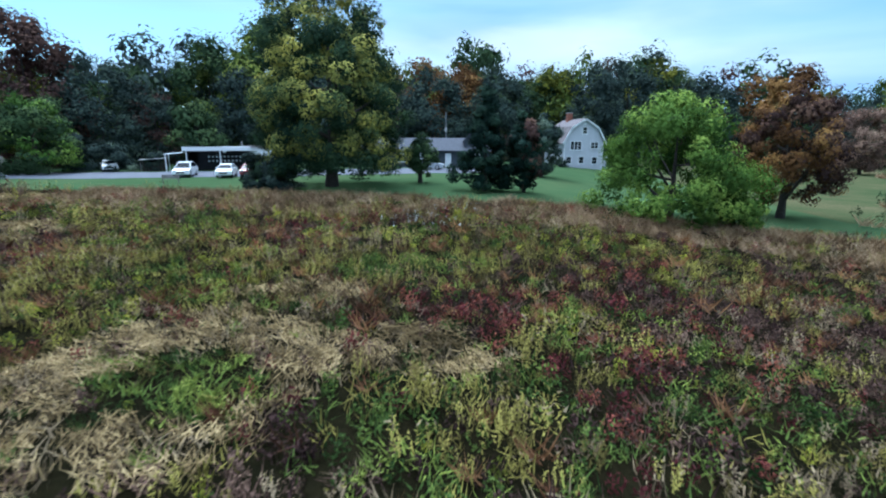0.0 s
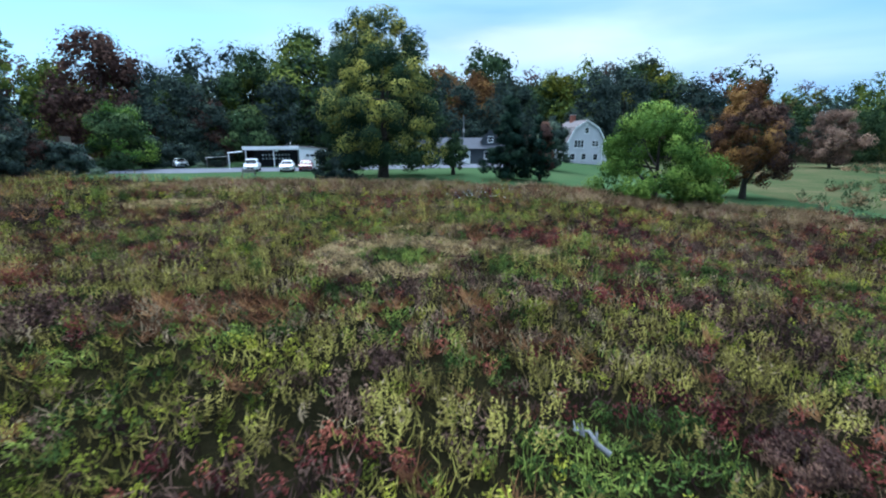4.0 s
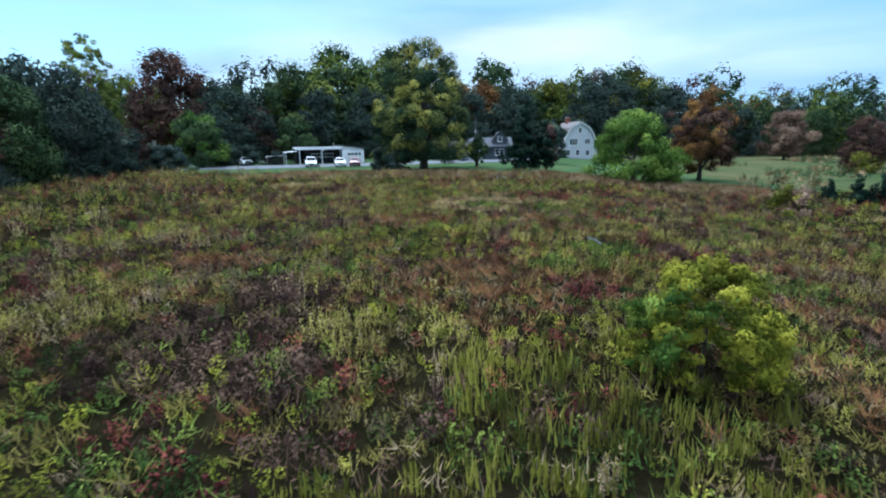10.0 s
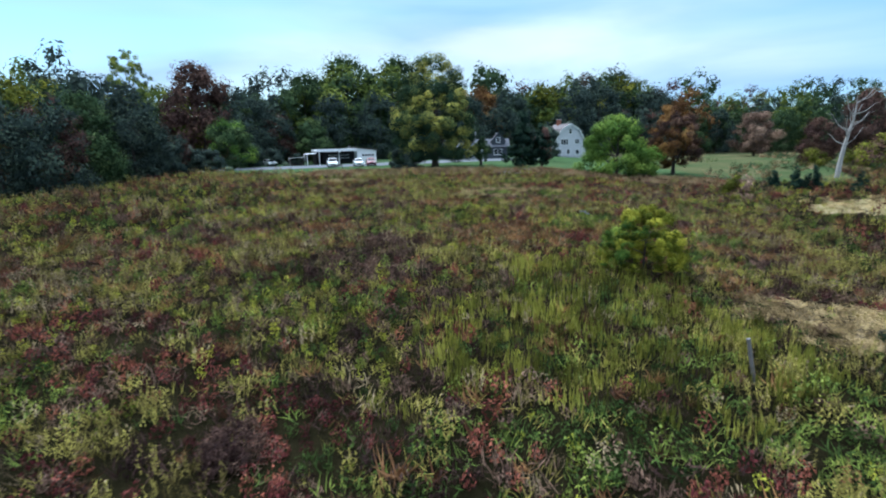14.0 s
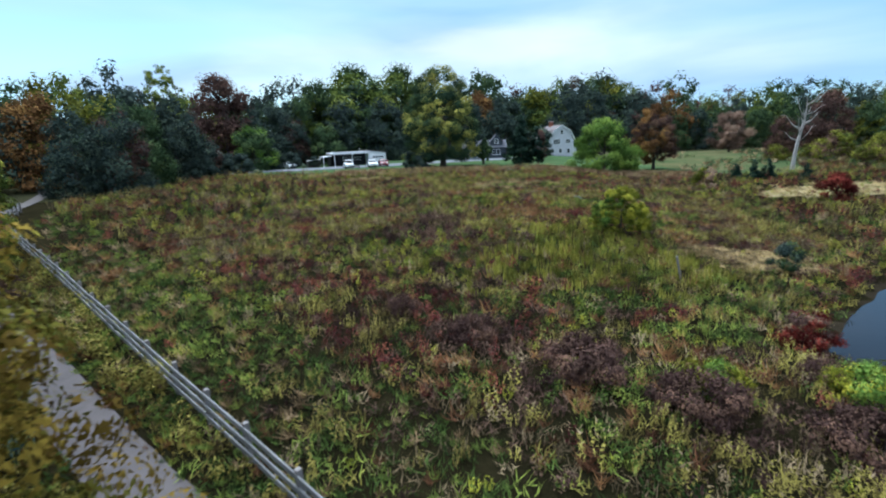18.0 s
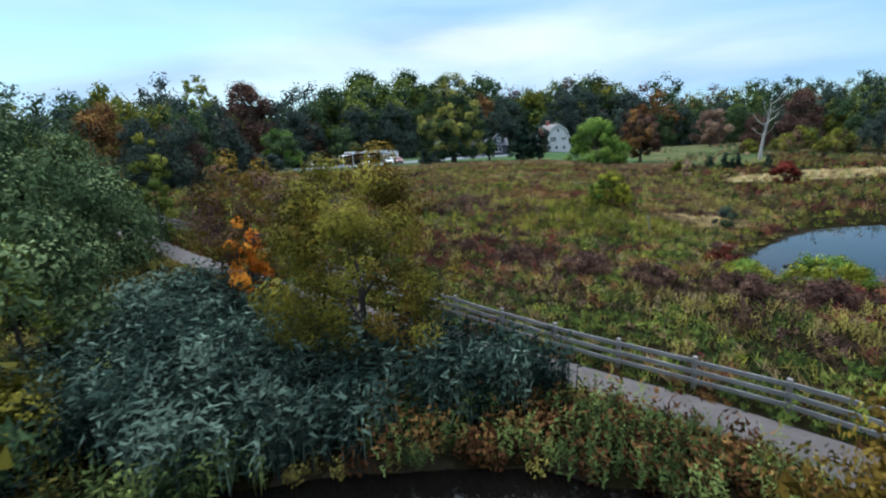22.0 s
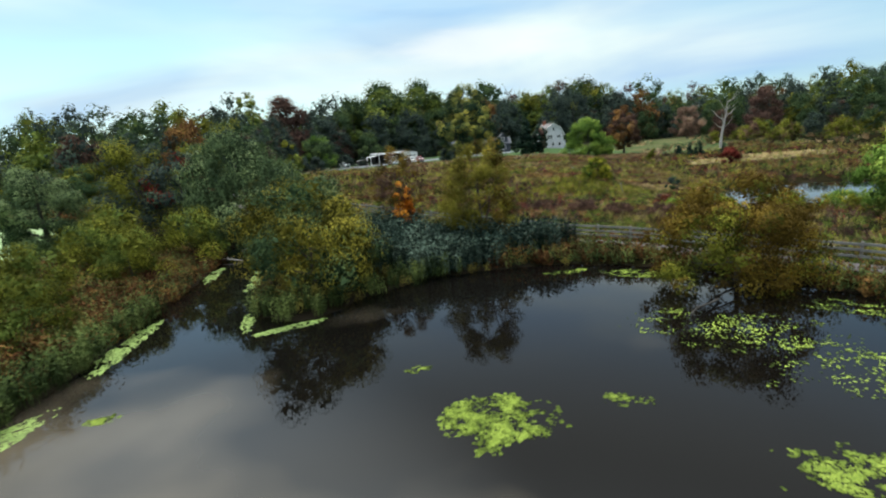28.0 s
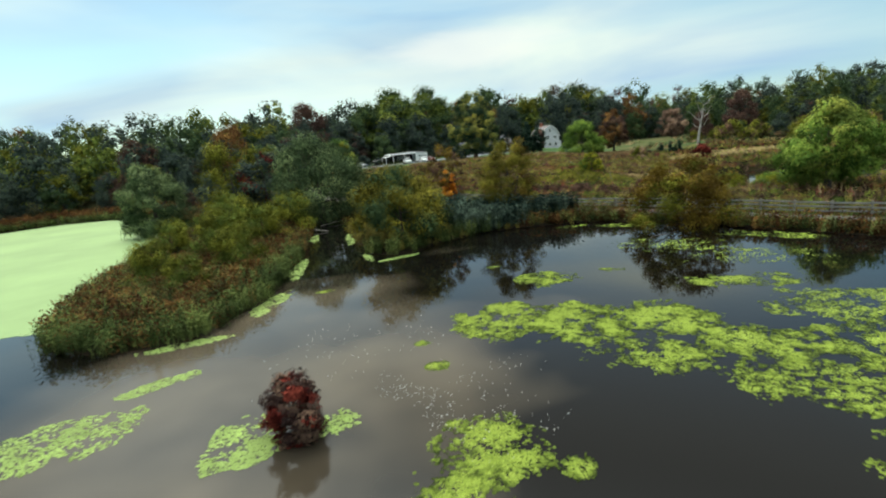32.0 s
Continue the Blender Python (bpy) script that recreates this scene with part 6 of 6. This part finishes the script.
car("white sport utility car parked on the drive", P_WHITE, 4.5, 1.85, 1.70, -34.2, 58.0, 15)
car("white hatchback parked before the carport", P_WHITE, 4.2, 1.78, 1.52, -29.0, 57.6, 14)
car("dark red car parked beside the garage", P_RED, 4.3, 1.78, 1.48, -26.7, 59.0, 12)
car("white car parked at the far end of the drive", P_WHITE, 4.3, 1.78, 1.50, -49.2, 66, 38)
car("silver car parked by the low house", P_SILVER, 4.4, 1.78, 1.48, -5.5, 71.5, 80)

# ---- fence along the path ----


def fence():
    f = thing("fence", "weathered grey three-rail timber fence beside the path", "fence", kind="structure")
    pts = []
    for (x0, y0), (x1, y1) in zip(FENCE, FENCE[1:]):
        n = max(1, round(math.hypot(x1 - x0, y1 - y0) / 2.44))
        pts += [(x0 + (x1 - x0) * k / n, y0 + (y1 - y0) * k / n) for k in range(n)]
    pts.append(FENCE[-1])
    rs = random.Random(7)
    post_me = bpy.data.meshes.new("post")
    bm = box((-0.07, -0.07, -0.3), (0.07, 0.07, 1.12), 0.012)
    bm.to_mesh(post_me)
    bm.free()
    post_me.materials.append(M_POSTWOOD)
    rail_me = bpy.data.meshes.new("rail")
    bm = box((0, -0.022, -0.075), (1, 0.022, 0.075), 0.006)
    bm.to_mesh(rail_me)
    bm.free()
    rail_me.materials.append(M_GREYWOOD)
    base = [Vector((x, y, ground_z(x, y))) for x, y in pts]
    for i, b in enumerate(base):
        d = base[min(i + 1, len(base) - 1)] - base[max(i - 1, 0)]
        a = math.degrees(math.atan2(d.y, d.x))
        p = new("post", post_me)
        p.parent = f
        p.matrix_basis = pose(b.x, b.y, b.z, rs.uniform(-2, 2), rs.uniform(-2, 2), a)
    for a, b in zip(base, base[1:]):
        d = b - a
        ln = d.length
        yaw, pit = math.degrees(math.atan2(d.y, d.x)), -math.degrees(math.asin(d.z / ln))
        side = Vector((-d.y, d.x, 0)).normalized() * 0.095
        for z in (0.30, 0.63, 0.96):
            r = new("rail", rail_me)
            r.parent = f
            o = a + side * -1 + Vector((0, 0, z + rs.uniform(-0.025, 0.025)))
            r.matrix_basis = pose(o.x, o.y, o.z, 0, pit + rs.uniform(-0.6, 0.6), yaw) @ Matrix.Diagonal((ln, 1, 1, 1))


fence()

# ---- on the water ----


M_FILM = plain_mat("thin_duckweed", (0.205, 0.29, 0.075), 0.75, 0, 0.35, 0.9, 0.3)


def floating(name, label, mat, patches, seed, density, r0, r1, z=0.014, level=0.42, poly=None):
    """Mats of many small floating pads, ragged and broken."""
    rs = np.random.RandomState(seed)
    vs, fs, ts, n = [], [], [], 0
    for cx, cy, rx, ry, turn, fill in patches:
        m = int(density * rx * ry * 4 * fill)
        u, v = rs.uniform(-1, 1, m), rs.uniform(-1, 1, m)
        c, s = math.cos(radians(turn)), math.sin(radians(turn))
        x, y = cx + u * rx * c - v * ry * s, cy + u * rx * s + v * ry * c
        q = np.hypot(u, v) + 1.0 * (vnoise(x + seed, y, max(0.9, 1.1 / min(rx, ry)), 3) - 0.5)
        fine = 0.50 * vnoise(x, y + 31, 1.25, 3) + 0.28 * vnoise(x + 17, y, 3.6, 2) + 0.22 * vnoise(x, y + 5, 9.0, 2)
        ok = (q < 0.95) & (rs.rand(m) < 0.9 * smooth(level - 0.10, level + 0.12, fine + 0.08 * (1 - np.hypot(u, v))))
        thick = np.clip(0.15 + 5.0 * (fine[ok] - level) + 0.9 * (0.8 - q[ok]), 0, 1)
        x, y, k = x[ok], y[ok], 5
        m = len(x)
        a = np.linspace(0, 2 * math.pi, k, endpoint=False)[None] + rs.rand(m, 1) * 6.28
        rr = rs.uniform(r0, r1, (m, 1)) * (0.55 + 0.75 * rs.rand(m, k))
        zz = z + 0.012 * rs.rand(m, 1)
        ring = np.stack([x[:, None] + rr * np.cos(a) * 1.2, y[:, None] + rr * np.sin(a), np.broadcast_to(zz - 0.012, (m, k))], -1)
        mid = np.stack([x[:, None], y[:, None], zz + 0.014], -1)
        vs.append(np.concatenate([ring, mid], 1).reshape(-1, 3))
        tri = np.array([(i, (i + 1) % k, k) for i in range(k)])
        fs.append((tri[None] + n + (np.arange(m) * (k + 1))[:, None, None]).reshape(-1, 3))
        ts.append(np.repeat(np.clip(thick + 0.12 * rs.normal(size=m), 0, 1), k + 1))
        n += m * (k + 1)
    me = np_mesh(name, np.concatenate(vs), np.concatenate(fs), [mat], None, np.concatenate(ts))
    return tagged(new(name, me), label, "algae", kind="stuff")


ALGAE = [(-30.8, -74.5, 3.0, 2.4, 20, 1), (-27.6, -75.7, 2.6, 2.8, 0, 1), (-24.2, -76.7, 3.2, 2.5, -10, 1), (-25.4, -80.2, 3.2, 1.8, -20, 0.8), (-21.8, -80.2, 3.4, 2.2, -15, 0.8), (-21.0, -84.0, 3.6, 2.2, -20, 0.8), (-17.0, -82.0, 4.0, 2.5, -25, 0.7),
          (-33.4, -84.6, 1.7, 1.7, 0, 1.1), (-34.6, -86.4, 1.4, 1.3, 0, 1), (-31.2, -86.0, 0.6, 0.6, 0, 1), (-26.8, -68.3, 1.9, 1.6, 0, 1.2), (-29.5, -63.9, 0.6, 0.35, 0, 1.6), (-22.5, -67.9, 0.9, 0.4, -20, 1.1), (-17.2, -72.8, 3.2, 1.3, -15, 0.7), (-14.6, -78, 4.5, 2.4, -20, 0.4),
          (-35.1, -76.2, 0.45, 0.3, 0, 1.4), (-34.6, -78.8, 0.5, 0.45, 0, 1.3), (-41.4, -65.2, 0.6, 0.4, 0, 1.3), (-20, -88, 4, 2, -20, 0.6)]
floating("floating_algae", "bright yellow-green algae mats floating on the pond", M_ALGAE, ALGAE, 121, 520, 0.014, 0.048, level=0.50)
floating("submerged_algae", "dark green algae hanging just under the surface", M_SUBMERGED, [(a, b, c * 1.08, d * 1.08, e, f) for a, b, c, d, e, f in ALGAE], 121, 90, 0.03, 0.10, 0.002, level=0.47)
floating("lily_pads", "scattered green lily pads beside the bank", M_ALGAE,
         [(-15.6, -63.6, 5.0, 2.6, -40, 0.20), (-13.2, -68.5, 4.5, 2.4, -30, 0.15), (-15.2, -54.2, 3.0, 0.9, -30, 1.2), (-19.5, -52, 1.6, 0.5, 0, 0.8), (-8, -64, 4, 1.2, -45, 0.5)], 122, 330, 0.02, 0.06, level=0.54)
floating("foam_specks", "pale foam and seed specks drifting on the water", M_CONCRETE,
         [(-34.8, -82.2, 0.7, 2.6, 20, 0.5), (-36.5, -80.0, 0.6, 1.5, 10, 0.4), (-31.5, -79.5, 2.0, 1.0, 0, 0.12), (-33.0, -83.0, 2.4, 3.2, 15, 0.22), (-38.0, -76.0, 5.0, 4.0, 0, 0.05)], 125, 60, 0.010, 0.03, level=0.46)
floating("duckweed_film", "pale green duckweed drifting in patches near the peninsula", M_FILM,
         [(-49.6, -81.6, 4.2, 1.8, 20, 1.0), (-54.5, -82.5, 4, 2.2, 10, 0.9), (-46.6, -77.2, 1.7, 0.6, 35, 1.2), (-41.2, -82.6, 1.3, 1.7, 0, 1.8), (-38.3, -82.2, 0.8, 1.0, 0, 1.2), (-36.2, -57.2, 2.0, 0.45, 25, 1.3), (-39.1, -55.6, 0.4, 2.0, 15, 1.2), (-41.8, -45, 0.5, 4.0, 8, 1.0),
          (-44.8, -57.5, 0.7, 4.0, 3, 1.2), (-44.6, -66.5, 0.8, 3.0, -12, 1.2), (-47.5, -72.6, 2.4, 0.5, 15, 1.1), (-46, -43, 0.6, 3.0, 8, 0.9)], 123, 200, 0.02, 0.075, level=0.49)


def duckweed_sheet():
    rs = np.random.RandomState(124)
    xs, ys = np.arange(-142, -55, 0.7), np.arange(-92, 20, 0.7)
    X, Y = np.meshgrid(xs, ys)
    X = X + rs.uniform(-0.2, 0.2, X.shape)
    Y = Y + rs.uniform(-0.2, 0.2, Y.shape)
    Z = np.full(X.shape, 0.010) + 0.004 * rs.rand(*X.shape)
    nx, ny = len(xs), len(ys)
    i = (np.arange(ny - 1)[:, None] * nx + np.arange(nx - 1)).ravel()
    f = np.stack([i, i + 1, i + 1 + nx, i + nx], -1)
    v = np.stack([X.ravel(), Y.ravel(), Z.ravel()], -1)
    cx, cy = v[f][:, :, 0].mean(1), v[f][:, :, 1].mean(1)
    ok = (poly_dist(cx, cy, POND) < 0.5) & (cy > -68 + 0.3 * (cx + 60) + 3.0 * (vnoise(cx, cy, 0.35, 3) - 0.5)) & (cx < -48)
    me = np_mesh("duckweed", v, f[ok], [M_DUCKWEED], smooth=True)
    me.update()
    tagged(new("duckweed", me), "unbroken pale green duckweed covering the side pond", "duckweed", kind="structure")


duckweed_sheet()


# ---- small things in the field and on the lawn ----


def bare_branch(label, x, y, turn, ln, z=0.0, seed=1, mat=None):
    rs = np.random.RandomState(seed)
    b = thing("fallen_branch", label, "branch")
    m = mat or M_DEADWOOD
    pts = [(0, 0, 0.05), (ln * 0.3, 0.06, 0.16), (ln * 0.65, -0.05, 0.24), (ln, 0.08, 0.20)]
    part("stem", np_mesh("stem", *tube(pts, [0.06, 0.05, 0.035, 0.012], 7), [m], smooth=True), None, b)
    for k in range(5):
        s = Vector(pts[1]).lerp(Vector(pts[3]), rs.rand())
        e = s + Vector((rs.uniform(0.1, 0.4) * ln * 0.5, rs.uniform(-0.35, 0.35) * ln * 0.6, rs.uniform(0.05, 0.35)))
        part("twig", np_mesh("twig", *tube([s, s.lerp(e, 0.5) + Vector((0, 0, 0.05)), e], [0.025, 0.016, 0.005], 5), [m], smooth=True), None, b)
    b.matrix_basis = pose(x, y, z, 0, 0, turn)


bare_branch("bleached fallen branch among red weeds", -2.5, -4.0, 130, 0.75, ground_z(-2.5, -4.0) + 0.4, 3, M_GREYWOOD)
bare_branch("dark dead branch lying in the small pond", 0.6, -33.6, -20, 3.0, 0.22, 4, M_BARK)
bare_branch("dead branch lying at the edge of the duckweed", -77, -16, 200, 5.0, 0.02, 5, M_BARK)
bare_branch("grey dead branch over the channel water", -47, -33, 30, 3.2, 0.03, 6)
bare_branch("grey dead branch over the channel water", -45.3, -38, 160, 2.6, 0.03, 7)
bare_branch("dark dead branch beneath the bank bush", -14.2, -60.0, 215, 3.4, 0.05, 8, M_BARK)


def marker_post():
    p = thing("marker_post", "leaning grey wooden post standing in the meadow", "post")
    part("post", box((-0.045, -0.045, -0.3), (0.045, 0.045, 1.42), 0.01), M_POSTWOOD, p)
    part("cap", box((-0.055, -0.055, 1.42), (0.055, 0.055, 1.46), 0.008), M_POSTWOOD, p)
    p.matrix_basis = pose(-4.2, -26.0, ground_z(-4.2, -26.0), 0, -13, 0)


marker_post()


def garden_bench():
    b = thing("garden_bench", "dark wooden bench on the lawn before the drive", "bench")
    for k in range(3):
        part("seat_slat", box((-0.8, -0.2 + 0.15 * k, 0.42), (0.8, -0.08 + 0.15 * k, 0.46), 0.006), M_POSTWOOD, b)
    for k in range(3):
        part("back_slat", box((-0.8, 0.26, 0.52 + 0.13 * k), (0.8, 0.29, 0.62 + 0.13 * k), 0.006), M_POSTWOOD, b)
    for sx in (-0.72, 0.72):
        for sy in (-0.18, 0.25):
            part("leg", box((sx - 0.04, sy - 0.035, 0), (sx + 0.04, sy + 0.035, 0.42 if sy < 0 else 0.92), 0.006), M_POSTWOOD, b)
        part("armrest", box((sx - 0.04, -0.2, 0.62), (sx + 0.04, 0.26, 0.66), 0.006), M_POSTWOOD, b)
    b.matrix_basis = pose(-31.4, 50.0, ground_z(-31.4, 50.0), 0, 0, 30)


garden_bench()


def wood_shelter():
    s = thing("wood_shelter", "low grey-roofed wood shelter beside the drive", "shed")
    part("shelter_roof", slab((-1.7, 1.55), (1.7, 1.75), 0.08, -1.0, 1.0), M_CONCRETE, s)
    for sx in (-1.5, 1.5):
        for sy in (-0.85, 0.85):
            part("post", box((sx - 0.05, sy - 0.05, -0.2), (sx + 0.05, sy + 0.05, 1.62 + 0.06 * sx)), M_POSTWOOD, s)
    for k in range(7):
        for j in range(4):
            part("log", np_mesh("log", *tube([(-1.2 + 0.4 * k, -0.6, 0.17 + 0.27 * j), (-1.2 + 0.4 * k, -0.6, 0.17 + 0.27 * j), (-1.2 + 0.4 * k, 0.6, 0.17 + 0.27 * j), (-1.2 + 0.4 * k, 0.6, 0.17 + 0.27 * j)], [0.01, 0.14, 0.14, 0.01], 8), [M_BARK]), None, s)
    s.matrix_basis = pose(-43.9, 67.6, ground_z(-43.9, 67.6), 0, 0, 24)


wood_shelter()
